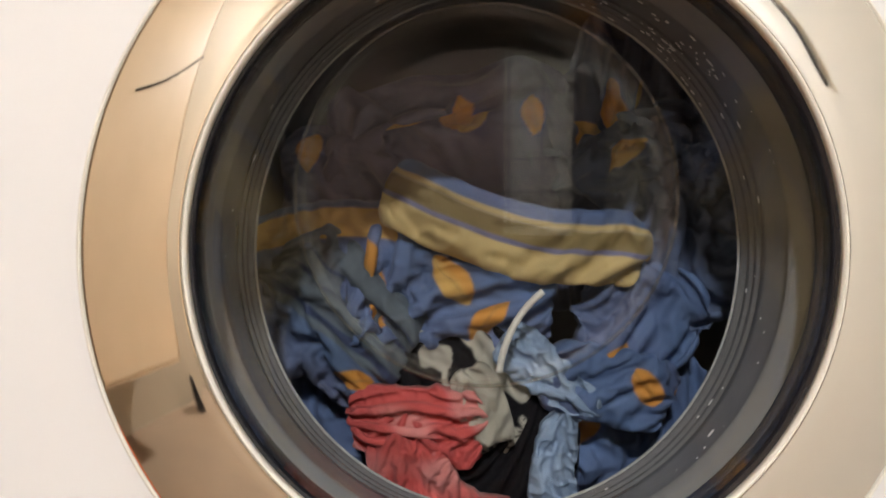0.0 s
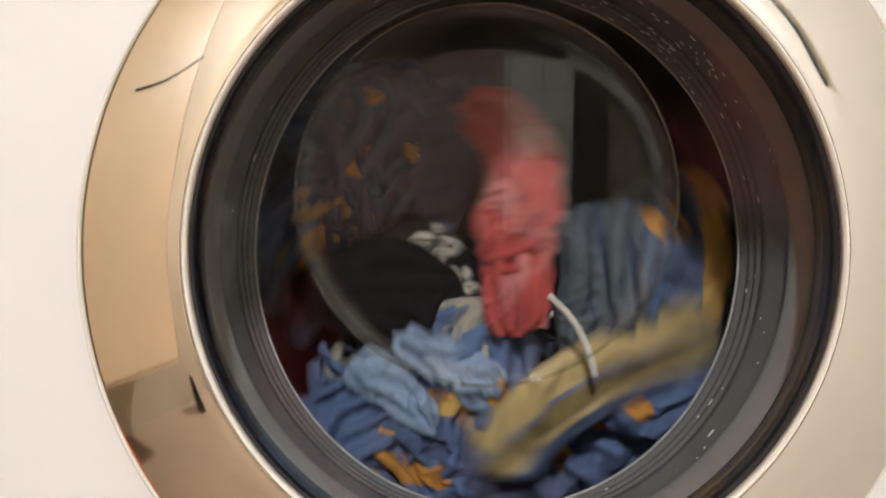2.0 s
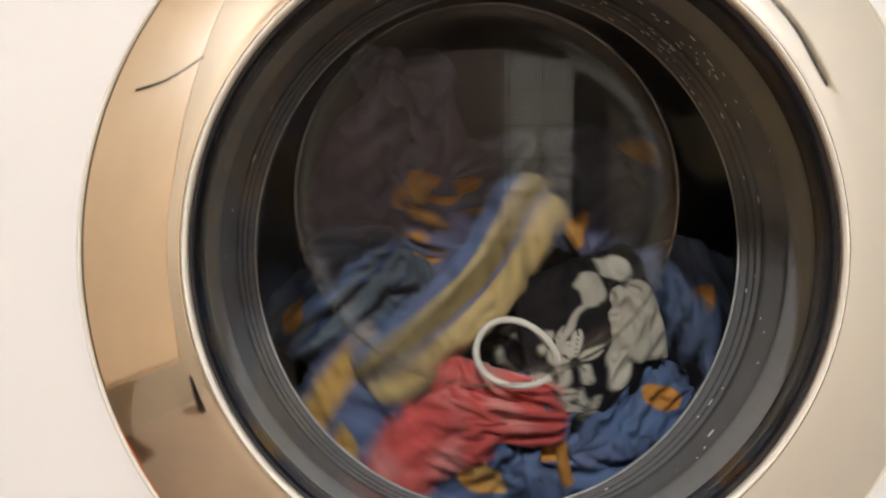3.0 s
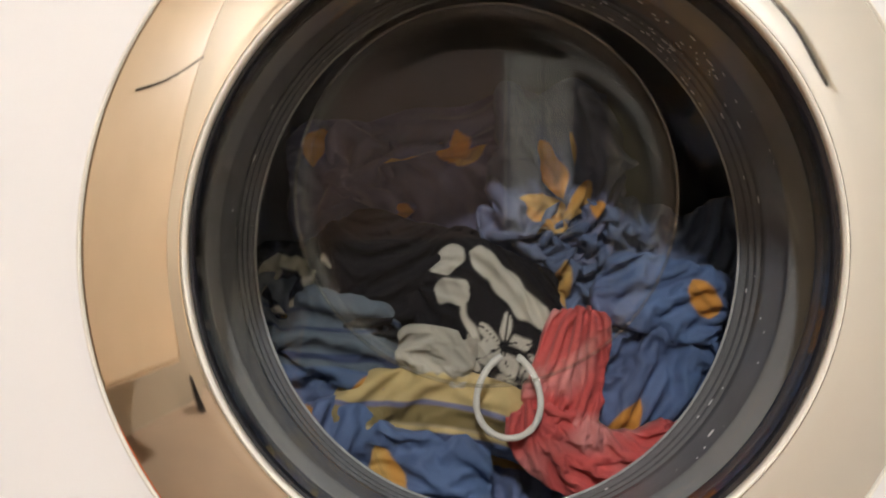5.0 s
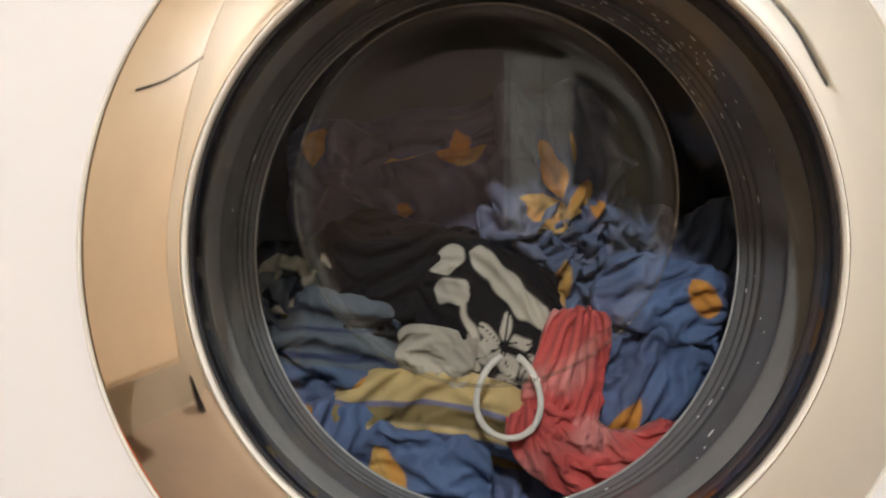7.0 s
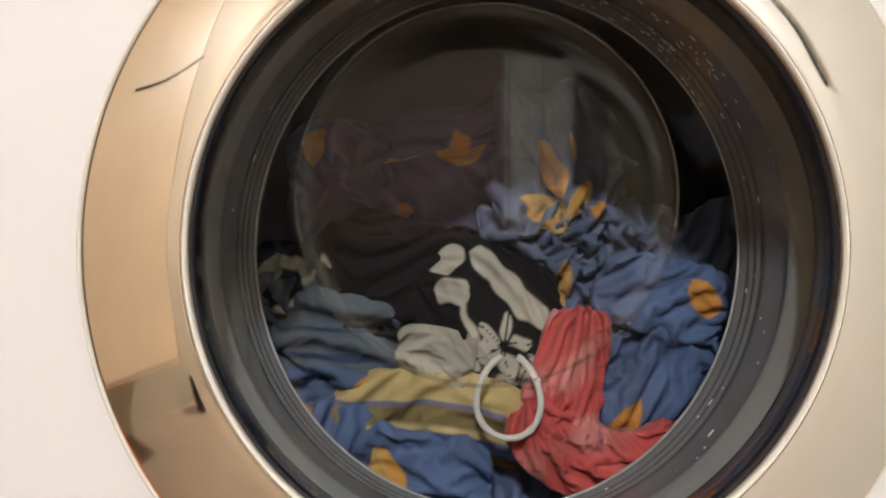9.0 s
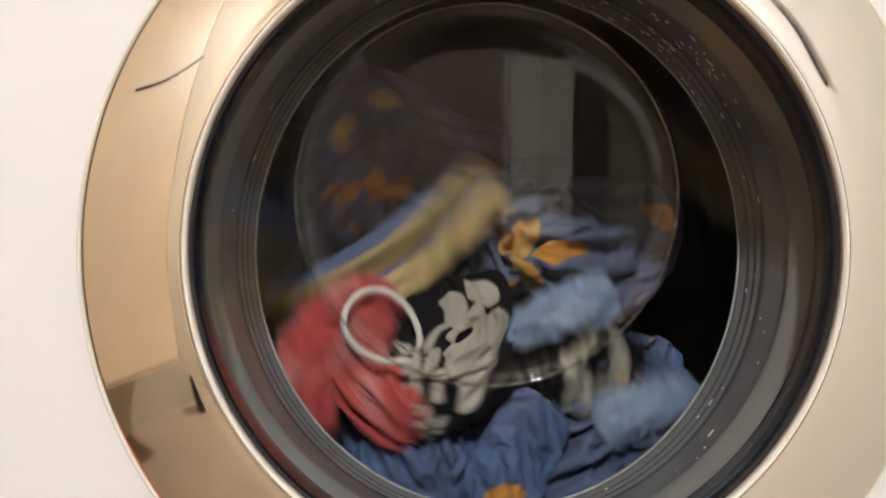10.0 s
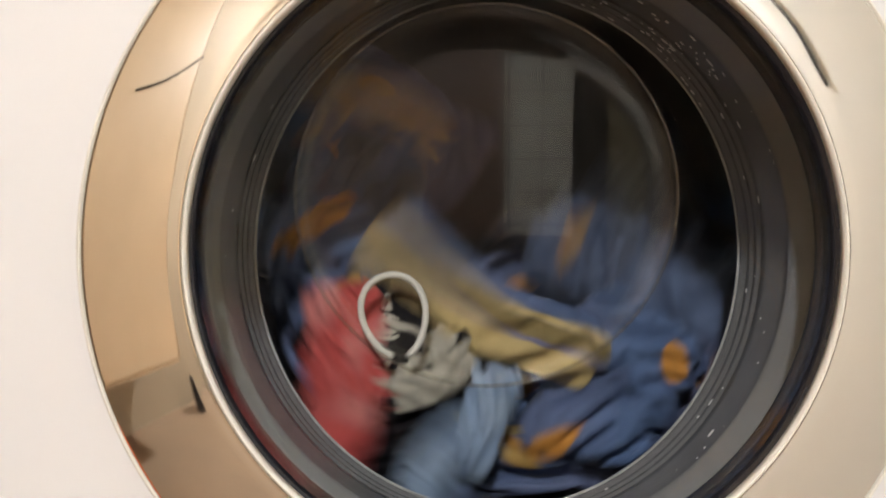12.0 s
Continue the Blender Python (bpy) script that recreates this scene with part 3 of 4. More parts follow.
# Duller, darker base than BLUE stands in for the dimness deep in the drum.
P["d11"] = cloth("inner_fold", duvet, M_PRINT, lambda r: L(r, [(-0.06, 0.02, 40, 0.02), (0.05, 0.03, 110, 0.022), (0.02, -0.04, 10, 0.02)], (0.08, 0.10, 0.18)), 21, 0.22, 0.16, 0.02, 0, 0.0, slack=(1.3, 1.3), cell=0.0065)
P["d12"] = cloth("bottom_fold", duvet, M_PRINT, lambda r: print_stripes(r, [(0.022, 0.028, YELLOW)], [(-0.11, 0.0, 30, 0.018), (-0.05, 0.012, -50, 0.020), (0.02, -0.008, 70, 0.017), (0.075, 0.012, 20, 0.018), (0.13, -0.004, -30, 0.018)]), 22, 0.34, 0.080, 0.018, -135, 0.0, slack=(1.2, 1.35), cell=0.0050)
P["s1"] = cloth("seat", shorts, M_SHORTS, lambda r: print_flowers(r, [], bars=[]), 31, 0.11, 0.085, 0.016, 0, 0.1, slack=(1.08, 1.15))
P["s2"] = cloth("front_panel", shorts, M_SHORTS, lambda r: print_flowers(r, [(0.010, -0.016, 0.018), (-0.005, -0.027, 0.012), (0.020, -0.035, 0.014), (0.037, -0.021, 0.011)], bars=[(-0.035, 0.026, 70, 0.013, 0.0085), (-0.029, 0.004, 20, 0.011, 0.0085), (-0.014, -0.010, -55, 0.017, 0.0025), (0.009, 0.019, -32, 0.034, 0.0105)]), 32, 0.098, 0.092, 0.012, 0, 0.0, 4.0, slack=(1.04, 1.06), ragged=0.04)
P["s3"] = cloth("lining", shorts, M_SHORTS, lambda r: print_plain(r, (0.37, 0.345, 0.295), (0.28, 0.26, 0.22)), 33, 0.056, 0.031, 0.004, 16, 0.35, 4.0, slack=(1.02, 1.35), cell=0.0026, ragged=0.10)
P["s4"] = cloth("leg", shorts, M_SHORTS, lambda r: print_flowers(r, [], tone=(0.36, 0.34, 0.29), bars=[(-0.016, 0.006, 60, 0.016, 0.006), (0.004, 0.012, -20, 0.018, 0.005), (0.016, -0.008, 100, 0.014, 0.005), (0.0, -0.014, 10, 0.016, 0.004), (0.028, 0.006, 120, 0.016, 0.004)]), 34, 0.07, 0.055, 0.015, 0, 0.0, slack=(1.3, 1.3))
P["r1"] = cloth("upper_half", towel, M_TERRY, lambda r: print_plain(r, RED, PINK, 0.45, 16, 1.6), 41, 0.088, 0.047, 0.015, 0, 0.15, slack=(1.15, 1.8), cell=0.0021, crumple=0.0016)
P["r2"] = cloth("lower_half", towel, M_TERRY, lambda r: print_plain(r, RED, PINK, 0.5, 16, 1.6), 42, 0.132, 0.039, 0.015, -140, -0.2, slack=(1.12, 1.8), cell=0.0026, crumple=0.0016)
P["l1"] = cloth("broad_strip", sheet, M_PRINT, lambda r: print_plain(r, PALE, (0.30, 0.37, 0.48)), 51, 0.085, 0.03, 0.010, 12, -0.2, slack=(1.1, 1.6), cell=0.0022)
P["l2"] = cloth("narrow_strip", sheet, M_PRINT, lambda r: print_plain(r, PALE, (0.28, 0.35, 0.46)), 52, 0.075, 0.026, 0.010, -16, 0.3, slack=(1.1, 1.6), cell=0.0022)
loop = [(0.0205 * math.sin(a) * (1 - 0.15 * math.cos(a)), 0.002 * math.sin(2 * a), 0.027 * math.cos(a)) for a in (radians(20 + 325 * i / 46) for i in range(47))]
P["cord"] = part("cord", tube(loop, 0.0022), M_CORD, shorts, "white cotton drawstring")
run = [(0.030 * k, 0.001 * math.sin(5 * k), 0.006 * (1 - k * k)) for k in (-1 + 2 * i / 30 for i in range(31))]
P["tail"] = part("cord_end", tube(run, 0.0023), M_CORD, shorts, "white cotton drawstring")


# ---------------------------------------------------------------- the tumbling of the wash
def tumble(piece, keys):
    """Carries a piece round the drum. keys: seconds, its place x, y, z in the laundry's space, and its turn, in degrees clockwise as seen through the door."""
    rows = []
    for (t0, x0, y0, z0, a0), (t1, x1, y1, z1, a1) in zip(keys, keys[1:]):
        still = (x0, y0, z0, a0) == (x1, y1, z1, a1)
        steps = 1 if still else max(3, math.ceil((t1 - t0) / 0.18))
        r0, r1 = math.hypot(x0, z0), math.hypot(x1, z1)
        b0, b1 = math.atan2(z0, x0), math.atan2(z1, x1)
        swing = (b1 - b0 + math.pi) % (2 * math.pi) - math.pi
        round_drum = min(r0, r1) > 0.03 and abs(swing) < 2.4
        for i in range(steps):
            k = i / steps
            if round_drum:
                r, b = r0 + (r1 - r0) * k, b0 + swing * k
                x, z = r * math.cos(b), r * math.sin(b)
            else:
                x, z = x0 + (x1 - x0) * k, z0 + (z1 - z0) * k
            rows.append((t0 + (t1 - t0) * k, pose(x, y0 + (y1 - y0) * k, z, 0, a0 + (a1 - a0) * k, 0)))
    t, x, y, z, a = keys[-1]
    rows.append((t, pose(x, y, z, 0, a, 0)))
    walk(piece, rows)


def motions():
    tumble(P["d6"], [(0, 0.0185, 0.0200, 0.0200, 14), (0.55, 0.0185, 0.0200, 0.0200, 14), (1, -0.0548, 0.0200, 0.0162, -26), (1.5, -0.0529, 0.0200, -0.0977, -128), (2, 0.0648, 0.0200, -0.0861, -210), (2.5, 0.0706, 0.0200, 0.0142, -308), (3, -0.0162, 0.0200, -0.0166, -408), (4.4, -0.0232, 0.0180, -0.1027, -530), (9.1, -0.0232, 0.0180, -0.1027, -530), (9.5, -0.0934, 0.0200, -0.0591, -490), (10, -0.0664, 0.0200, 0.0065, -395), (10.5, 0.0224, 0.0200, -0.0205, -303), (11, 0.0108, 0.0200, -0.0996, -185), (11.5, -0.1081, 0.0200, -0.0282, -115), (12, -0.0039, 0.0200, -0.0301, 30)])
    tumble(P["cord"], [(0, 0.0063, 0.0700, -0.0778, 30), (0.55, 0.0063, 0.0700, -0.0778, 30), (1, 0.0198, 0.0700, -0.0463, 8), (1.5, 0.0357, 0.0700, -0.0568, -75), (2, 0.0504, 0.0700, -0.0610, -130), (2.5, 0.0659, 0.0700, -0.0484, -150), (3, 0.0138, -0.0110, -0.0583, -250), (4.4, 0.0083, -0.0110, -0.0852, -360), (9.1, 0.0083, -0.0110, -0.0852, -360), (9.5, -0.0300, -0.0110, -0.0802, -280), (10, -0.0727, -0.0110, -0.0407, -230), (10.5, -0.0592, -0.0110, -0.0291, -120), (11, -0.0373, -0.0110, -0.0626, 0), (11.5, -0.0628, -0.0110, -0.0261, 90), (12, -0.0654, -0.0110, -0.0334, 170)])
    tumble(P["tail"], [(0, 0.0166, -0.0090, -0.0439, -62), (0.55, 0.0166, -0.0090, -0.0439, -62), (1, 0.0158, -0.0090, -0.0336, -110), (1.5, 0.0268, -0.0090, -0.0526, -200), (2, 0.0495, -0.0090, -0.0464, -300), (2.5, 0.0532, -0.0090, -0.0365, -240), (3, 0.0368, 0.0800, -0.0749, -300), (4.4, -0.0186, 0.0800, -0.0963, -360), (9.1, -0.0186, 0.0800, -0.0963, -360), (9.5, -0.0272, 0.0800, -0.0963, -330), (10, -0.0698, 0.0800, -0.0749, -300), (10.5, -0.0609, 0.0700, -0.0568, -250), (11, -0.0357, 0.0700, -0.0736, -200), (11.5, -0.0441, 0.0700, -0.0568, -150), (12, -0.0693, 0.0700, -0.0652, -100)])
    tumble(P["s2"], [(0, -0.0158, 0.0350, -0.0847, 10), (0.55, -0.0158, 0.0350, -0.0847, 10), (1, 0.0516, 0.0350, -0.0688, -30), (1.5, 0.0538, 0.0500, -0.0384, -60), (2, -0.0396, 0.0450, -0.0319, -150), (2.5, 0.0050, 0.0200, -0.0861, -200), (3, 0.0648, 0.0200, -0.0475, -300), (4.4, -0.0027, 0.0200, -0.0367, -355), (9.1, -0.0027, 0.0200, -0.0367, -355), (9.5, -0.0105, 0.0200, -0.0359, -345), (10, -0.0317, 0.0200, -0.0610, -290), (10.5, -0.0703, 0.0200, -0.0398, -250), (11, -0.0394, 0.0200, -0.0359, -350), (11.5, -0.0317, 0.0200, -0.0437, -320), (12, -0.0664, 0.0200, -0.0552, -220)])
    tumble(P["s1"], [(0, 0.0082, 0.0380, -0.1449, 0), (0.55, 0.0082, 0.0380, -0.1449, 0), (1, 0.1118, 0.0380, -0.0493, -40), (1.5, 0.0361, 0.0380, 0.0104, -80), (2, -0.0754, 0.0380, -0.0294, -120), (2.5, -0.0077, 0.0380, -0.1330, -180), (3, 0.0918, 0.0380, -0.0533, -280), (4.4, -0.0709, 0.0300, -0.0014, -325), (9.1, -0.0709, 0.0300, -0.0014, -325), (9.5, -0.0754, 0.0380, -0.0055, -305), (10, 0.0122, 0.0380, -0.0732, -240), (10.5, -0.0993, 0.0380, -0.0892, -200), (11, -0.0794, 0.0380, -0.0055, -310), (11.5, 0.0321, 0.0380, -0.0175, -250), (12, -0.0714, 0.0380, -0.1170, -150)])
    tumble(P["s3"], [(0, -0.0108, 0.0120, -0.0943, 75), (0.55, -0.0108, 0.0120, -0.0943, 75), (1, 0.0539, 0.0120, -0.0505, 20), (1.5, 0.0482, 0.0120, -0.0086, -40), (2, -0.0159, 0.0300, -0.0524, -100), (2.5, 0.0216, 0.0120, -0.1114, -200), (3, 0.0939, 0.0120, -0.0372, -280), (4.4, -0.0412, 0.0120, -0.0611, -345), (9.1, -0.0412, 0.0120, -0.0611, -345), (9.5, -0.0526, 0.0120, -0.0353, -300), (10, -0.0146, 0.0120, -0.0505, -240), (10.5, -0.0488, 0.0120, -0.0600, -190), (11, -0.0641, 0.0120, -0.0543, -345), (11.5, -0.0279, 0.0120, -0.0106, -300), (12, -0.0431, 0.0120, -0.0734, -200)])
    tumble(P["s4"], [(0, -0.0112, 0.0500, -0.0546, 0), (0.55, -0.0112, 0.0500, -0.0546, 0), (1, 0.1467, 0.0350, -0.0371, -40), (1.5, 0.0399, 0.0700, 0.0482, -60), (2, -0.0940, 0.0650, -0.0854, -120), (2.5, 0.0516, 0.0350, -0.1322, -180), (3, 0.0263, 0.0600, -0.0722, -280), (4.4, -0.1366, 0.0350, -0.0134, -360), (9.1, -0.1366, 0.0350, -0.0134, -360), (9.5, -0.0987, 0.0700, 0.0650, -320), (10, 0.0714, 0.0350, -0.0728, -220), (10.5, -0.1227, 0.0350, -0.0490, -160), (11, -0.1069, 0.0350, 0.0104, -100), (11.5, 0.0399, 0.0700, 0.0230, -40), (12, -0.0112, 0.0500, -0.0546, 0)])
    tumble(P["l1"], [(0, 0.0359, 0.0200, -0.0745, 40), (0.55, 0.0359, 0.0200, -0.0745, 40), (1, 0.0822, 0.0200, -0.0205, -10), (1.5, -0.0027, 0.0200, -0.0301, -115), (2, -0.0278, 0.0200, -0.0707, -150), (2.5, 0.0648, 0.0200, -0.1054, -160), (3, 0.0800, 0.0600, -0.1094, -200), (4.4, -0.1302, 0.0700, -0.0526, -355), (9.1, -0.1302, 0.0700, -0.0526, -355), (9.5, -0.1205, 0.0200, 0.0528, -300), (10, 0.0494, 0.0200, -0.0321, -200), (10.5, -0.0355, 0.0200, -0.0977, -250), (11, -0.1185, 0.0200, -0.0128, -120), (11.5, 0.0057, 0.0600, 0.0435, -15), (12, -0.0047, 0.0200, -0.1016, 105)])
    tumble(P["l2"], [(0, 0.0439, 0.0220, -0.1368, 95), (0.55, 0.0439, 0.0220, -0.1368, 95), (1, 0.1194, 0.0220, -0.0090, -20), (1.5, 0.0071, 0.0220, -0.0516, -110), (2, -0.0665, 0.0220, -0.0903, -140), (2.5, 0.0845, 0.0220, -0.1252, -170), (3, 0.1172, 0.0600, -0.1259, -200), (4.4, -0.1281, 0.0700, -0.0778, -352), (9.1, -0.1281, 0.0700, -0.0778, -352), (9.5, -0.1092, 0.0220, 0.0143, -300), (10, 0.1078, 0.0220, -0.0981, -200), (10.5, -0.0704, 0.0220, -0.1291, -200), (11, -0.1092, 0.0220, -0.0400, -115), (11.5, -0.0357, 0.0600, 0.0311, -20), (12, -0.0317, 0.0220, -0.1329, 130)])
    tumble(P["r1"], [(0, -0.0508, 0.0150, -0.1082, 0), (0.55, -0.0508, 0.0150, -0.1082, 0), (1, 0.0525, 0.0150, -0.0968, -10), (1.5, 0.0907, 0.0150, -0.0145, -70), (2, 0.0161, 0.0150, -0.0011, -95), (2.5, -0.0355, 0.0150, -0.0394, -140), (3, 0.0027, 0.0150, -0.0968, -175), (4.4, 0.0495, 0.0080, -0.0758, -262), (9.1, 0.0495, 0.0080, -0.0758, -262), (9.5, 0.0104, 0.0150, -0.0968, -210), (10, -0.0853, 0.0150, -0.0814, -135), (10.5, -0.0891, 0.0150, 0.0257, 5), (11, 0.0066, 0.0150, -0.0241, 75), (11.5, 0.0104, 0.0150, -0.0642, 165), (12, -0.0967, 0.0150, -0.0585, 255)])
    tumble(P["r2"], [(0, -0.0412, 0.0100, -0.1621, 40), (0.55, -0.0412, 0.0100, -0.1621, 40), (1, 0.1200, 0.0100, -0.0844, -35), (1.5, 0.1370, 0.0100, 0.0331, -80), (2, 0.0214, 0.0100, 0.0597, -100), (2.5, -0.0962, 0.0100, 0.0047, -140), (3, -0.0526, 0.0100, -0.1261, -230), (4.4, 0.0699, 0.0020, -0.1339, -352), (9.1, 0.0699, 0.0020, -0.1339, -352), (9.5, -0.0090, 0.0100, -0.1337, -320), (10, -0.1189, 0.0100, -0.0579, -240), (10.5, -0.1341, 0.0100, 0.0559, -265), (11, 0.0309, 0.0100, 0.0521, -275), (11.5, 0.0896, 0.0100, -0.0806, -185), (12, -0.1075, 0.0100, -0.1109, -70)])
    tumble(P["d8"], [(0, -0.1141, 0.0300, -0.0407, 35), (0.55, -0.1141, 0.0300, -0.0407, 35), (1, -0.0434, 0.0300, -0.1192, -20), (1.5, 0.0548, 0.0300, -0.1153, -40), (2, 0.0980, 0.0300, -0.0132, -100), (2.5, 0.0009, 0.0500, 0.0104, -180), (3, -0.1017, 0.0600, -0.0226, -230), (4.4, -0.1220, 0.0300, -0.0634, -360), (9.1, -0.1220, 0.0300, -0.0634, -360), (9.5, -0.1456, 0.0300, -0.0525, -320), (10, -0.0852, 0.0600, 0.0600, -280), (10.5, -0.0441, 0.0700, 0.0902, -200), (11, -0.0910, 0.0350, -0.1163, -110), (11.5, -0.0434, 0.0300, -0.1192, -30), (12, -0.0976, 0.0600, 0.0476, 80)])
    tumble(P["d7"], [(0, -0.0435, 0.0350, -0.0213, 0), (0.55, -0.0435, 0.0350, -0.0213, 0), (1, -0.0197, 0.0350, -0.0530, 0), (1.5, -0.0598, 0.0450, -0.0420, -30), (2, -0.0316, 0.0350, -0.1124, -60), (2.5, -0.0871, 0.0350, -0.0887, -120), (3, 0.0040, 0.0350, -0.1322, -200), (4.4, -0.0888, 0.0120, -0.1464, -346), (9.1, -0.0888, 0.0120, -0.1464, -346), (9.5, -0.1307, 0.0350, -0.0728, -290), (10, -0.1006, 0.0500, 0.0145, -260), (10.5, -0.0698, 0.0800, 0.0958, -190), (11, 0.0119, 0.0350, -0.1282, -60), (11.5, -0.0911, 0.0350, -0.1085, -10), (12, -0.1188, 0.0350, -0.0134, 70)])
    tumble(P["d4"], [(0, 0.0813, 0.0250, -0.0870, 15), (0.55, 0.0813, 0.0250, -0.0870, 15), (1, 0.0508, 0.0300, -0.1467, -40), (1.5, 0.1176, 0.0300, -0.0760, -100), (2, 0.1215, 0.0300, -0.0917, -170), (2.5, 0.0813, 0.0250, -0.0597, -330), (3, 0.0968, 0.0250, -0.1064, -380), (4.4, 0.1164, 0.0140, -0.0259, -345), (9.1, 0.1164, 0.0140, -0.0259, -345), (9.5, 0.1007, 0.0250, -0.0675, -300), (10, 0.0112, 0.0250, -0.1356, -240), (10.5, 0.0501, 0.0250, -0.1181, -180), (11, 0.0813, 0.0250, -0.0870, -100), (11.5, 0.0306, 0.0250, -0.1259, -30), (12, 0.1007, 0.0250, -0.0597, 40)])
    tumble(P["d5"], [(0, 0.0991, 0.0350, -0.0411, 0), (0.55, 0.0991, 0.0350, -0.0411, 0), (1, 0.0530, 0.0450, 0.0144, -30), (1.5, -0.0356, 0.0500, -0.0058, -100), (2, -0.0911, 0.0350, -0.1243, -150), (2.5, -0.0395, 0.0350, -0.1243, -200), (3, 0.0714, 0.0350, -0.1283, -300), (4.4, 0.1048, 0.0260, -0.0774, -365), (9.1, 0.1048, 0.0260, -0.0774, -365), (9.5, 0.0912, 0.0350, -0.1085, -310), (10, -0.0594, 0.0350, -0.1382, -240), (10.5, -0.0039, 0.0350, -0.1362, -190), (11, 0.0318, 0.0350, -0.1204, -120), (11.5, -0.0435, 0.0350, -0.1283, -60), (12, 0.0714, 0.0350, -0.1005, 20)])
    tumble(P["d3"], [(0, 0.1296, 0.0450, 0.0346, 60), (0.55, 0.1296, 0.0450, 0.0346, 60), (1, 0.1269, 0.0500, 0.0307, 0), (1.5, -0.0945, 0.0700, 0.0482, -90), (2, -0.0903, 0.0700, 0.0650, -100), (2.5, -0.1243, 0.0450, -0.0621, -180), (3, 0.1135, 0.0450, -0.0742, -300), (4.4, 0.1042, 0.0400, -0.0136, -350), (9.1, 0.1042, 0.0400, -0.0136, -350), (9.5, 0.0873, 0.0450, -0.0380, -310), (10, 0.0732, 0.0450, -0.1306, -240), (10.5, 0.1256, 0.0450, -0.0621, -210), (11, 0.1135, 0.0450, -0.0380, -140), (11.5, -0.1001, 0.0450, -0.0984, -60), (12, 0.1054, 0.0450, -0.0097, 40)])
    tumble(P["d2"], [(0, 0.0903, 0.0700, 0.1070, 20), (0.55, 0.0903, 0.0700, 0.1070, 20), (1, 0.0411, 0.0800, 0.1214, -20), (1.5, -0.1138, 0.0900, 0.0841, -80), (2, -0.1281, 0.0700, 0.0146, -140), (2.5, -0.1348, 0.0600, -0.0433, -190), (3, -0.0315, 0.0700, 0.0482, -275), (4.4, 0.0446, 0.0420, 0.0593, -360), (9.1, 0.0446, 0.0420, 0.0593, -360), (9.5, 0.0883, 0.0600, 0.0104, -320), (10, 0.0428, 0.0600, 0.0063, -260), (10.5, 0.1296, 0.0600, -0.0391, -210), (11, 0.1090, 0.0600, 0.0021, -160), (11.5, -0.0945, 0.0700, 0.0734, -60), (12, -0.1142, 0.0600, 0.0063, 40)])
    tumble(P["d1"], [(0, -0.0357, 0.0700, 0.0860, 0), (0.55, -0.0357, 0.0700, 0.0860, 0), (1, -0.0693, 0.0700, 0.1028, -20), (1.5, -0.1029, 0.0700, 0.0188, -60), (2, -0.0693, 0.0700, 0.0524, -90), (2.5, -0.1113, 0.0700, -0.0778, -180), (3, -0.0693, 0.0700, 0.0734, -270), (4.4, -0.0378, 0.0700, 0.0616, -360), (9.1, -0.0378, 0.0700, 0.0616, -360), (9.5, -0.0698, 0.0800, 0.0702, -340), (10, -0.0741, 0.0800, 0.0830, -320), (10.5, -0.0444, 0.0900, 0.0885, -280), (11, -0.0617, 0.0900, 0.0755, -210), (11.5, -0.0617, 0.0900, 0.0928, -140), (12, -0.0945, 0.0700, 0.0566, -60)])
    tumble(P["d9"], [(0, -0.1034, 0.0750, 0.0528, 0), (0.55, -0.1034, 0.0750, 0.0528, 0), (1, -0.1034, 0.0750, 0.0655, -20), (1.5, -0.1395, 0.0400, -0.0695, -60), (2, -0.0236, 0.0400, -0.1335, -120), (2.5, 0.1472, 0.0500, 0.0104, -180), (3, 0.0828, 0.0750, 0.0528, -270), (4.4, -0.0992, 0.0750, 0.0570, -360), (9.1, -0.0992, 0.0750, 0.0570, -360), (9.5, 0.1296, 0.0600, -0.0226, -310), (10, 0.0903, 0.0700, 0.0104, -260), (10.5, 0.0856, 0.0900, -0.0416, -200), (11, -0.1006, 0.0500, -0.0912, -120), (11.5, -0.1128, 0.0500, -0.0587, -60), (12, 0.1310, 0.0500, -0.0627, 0)])
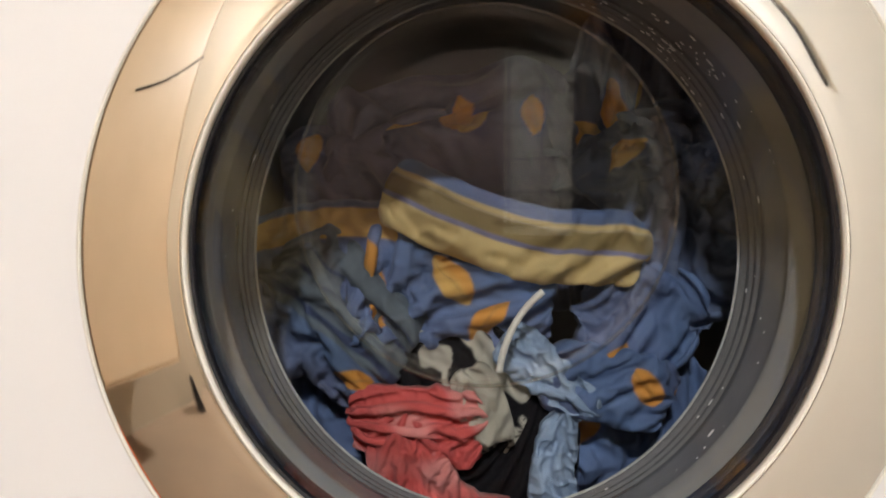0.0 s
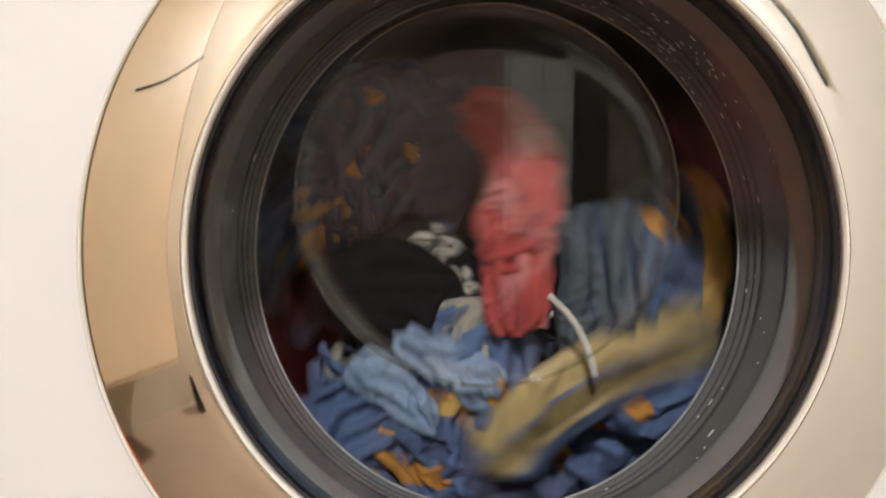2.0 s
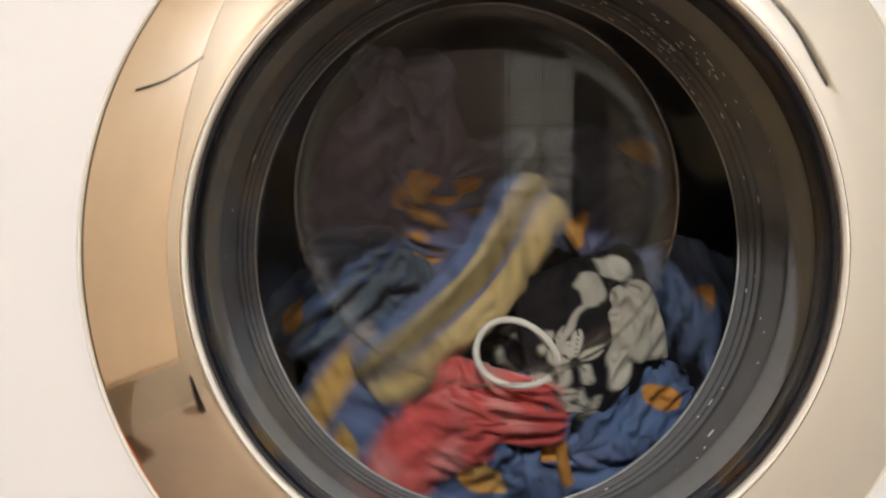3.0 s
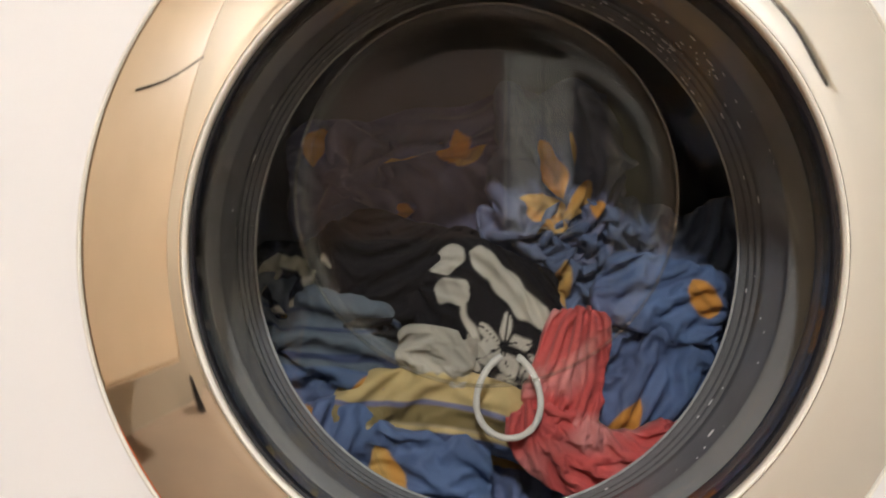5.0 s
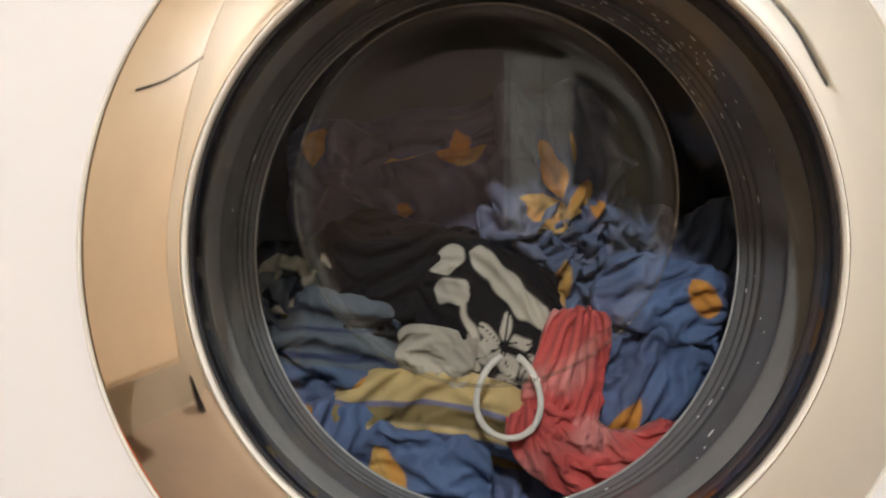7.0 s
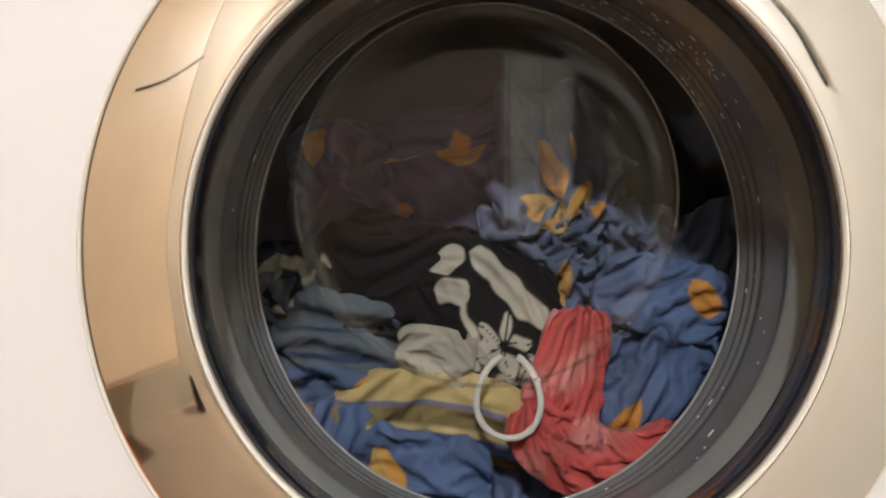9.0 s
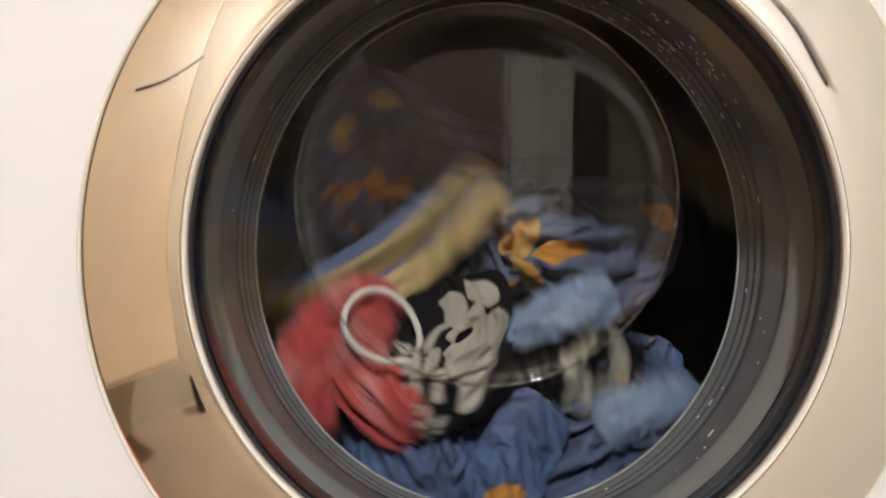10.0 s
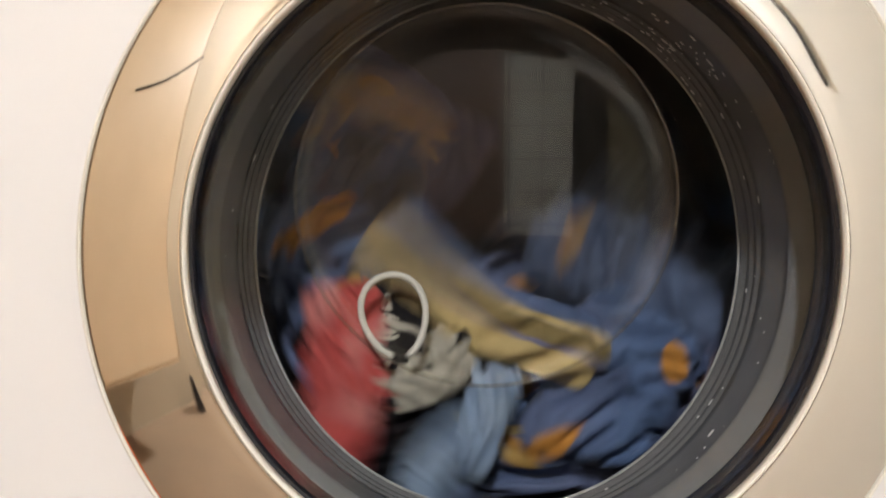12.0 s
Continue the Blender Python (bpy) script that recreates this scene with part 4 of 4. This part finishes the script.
    tumble(P["d10"], [(0, -0.1172, 0.0380, -0.0015, -8), (0.55, -0.1172, 0.0380, -0.0015, -8), (1, -0.1033, 0.0380, -0.0772, -85), (1.5, 0.0361, 0.0380, -0.1529, -170), (2, 0.1277, 0.0380, 0.0064, -270), (2.5, -0.0515, 0.0380, 0.0383, -375), (3, -0.0913, 0.0380, -0.1091, -420), (4.4, 0.0011, 0.0520, -0.1608, -350), (9.1, 0.0011, 0.0520, -0.1608, -350), (9.5, -0.0993, 0.0380, -0.0931, -310), (10, -0.1059, 0.0600, 0.0683, -260), (10.5, -0.0528, 0.0800, 0.1256, -190), (11, 0.1078, 0.0380, -0.1091, -90), (11.5, -0.0197, 0.0380, -0.1529, -20), (12, -0.0976, 0.0600, 0.0930, 20)])
    tumble(P["d11"], [(0, 0.1185, 0.1200, 0.0604, 0), (0.55, 0.1185, 0.1200, 0.0604, 0), (1, -0.0040, 0.1200, 0.0604, -30), (1.5, -0.0449, 0.1200, -0.0622, -80), (2, 0.0413, 0.1200, -0.1166, -150), (2.5, 0.0186, 0.1200, -0.0622, -230), (3, -0.0267, 0.1200, -0.0259, -300), (4.4, 0.0096, 0.1200, -0.0032, -360), (9.1, 0.0096, 0.1200, -0.0032, -360), (9.5, 0.0186, 0.1200, -0.1076, -310), (10, -0.0040, 0.1200, -0.1076, -250), (10.5, 0.0459, 0.1200, -0.1076, -190), (11, 0.0186, 0.1200, -0.1302, -110), (11.5, -0.0267, 0.1200, -0.1348, -40), (12, 0.0504, 0.1200, -0.0803, 40)])
    tumble(P["d12"], [(0, -0.0000, 0.0620, -0.1400, 0), (0.55, -0.0000, 0.0620, -0.1400, 0), (1, -0.0000, 0.0620, -0.1400, 0), (1.5, 0.0657, 0.0620, -0.1236, -28), (2, 0.0195, 0.0620, -0.1386, -8), (2.5, -0.0291, 0.0620, -0.1369, 12), (3, 0.0657, 0.0620, -0.1236, -28), (4.4, 0.0195, 0.0620, -0.1386, -8), (9.1, 0.0195, 0.0620, -0.1386, -8), (9.5, 0.0291, 0.0620, -0.1369, -12), (10, -0.0098, 0.0620, -0.1397, 4), (10.5, 0.0592, 0.0620, -0.1269, -25), (11, -0.0000, 0.0620, -0.1400, 0), (11.5, -0.0243, 0.0620, -0.1379, 10), (12, 0.0592, 0.0620, -0.1269, -25)])


motions()
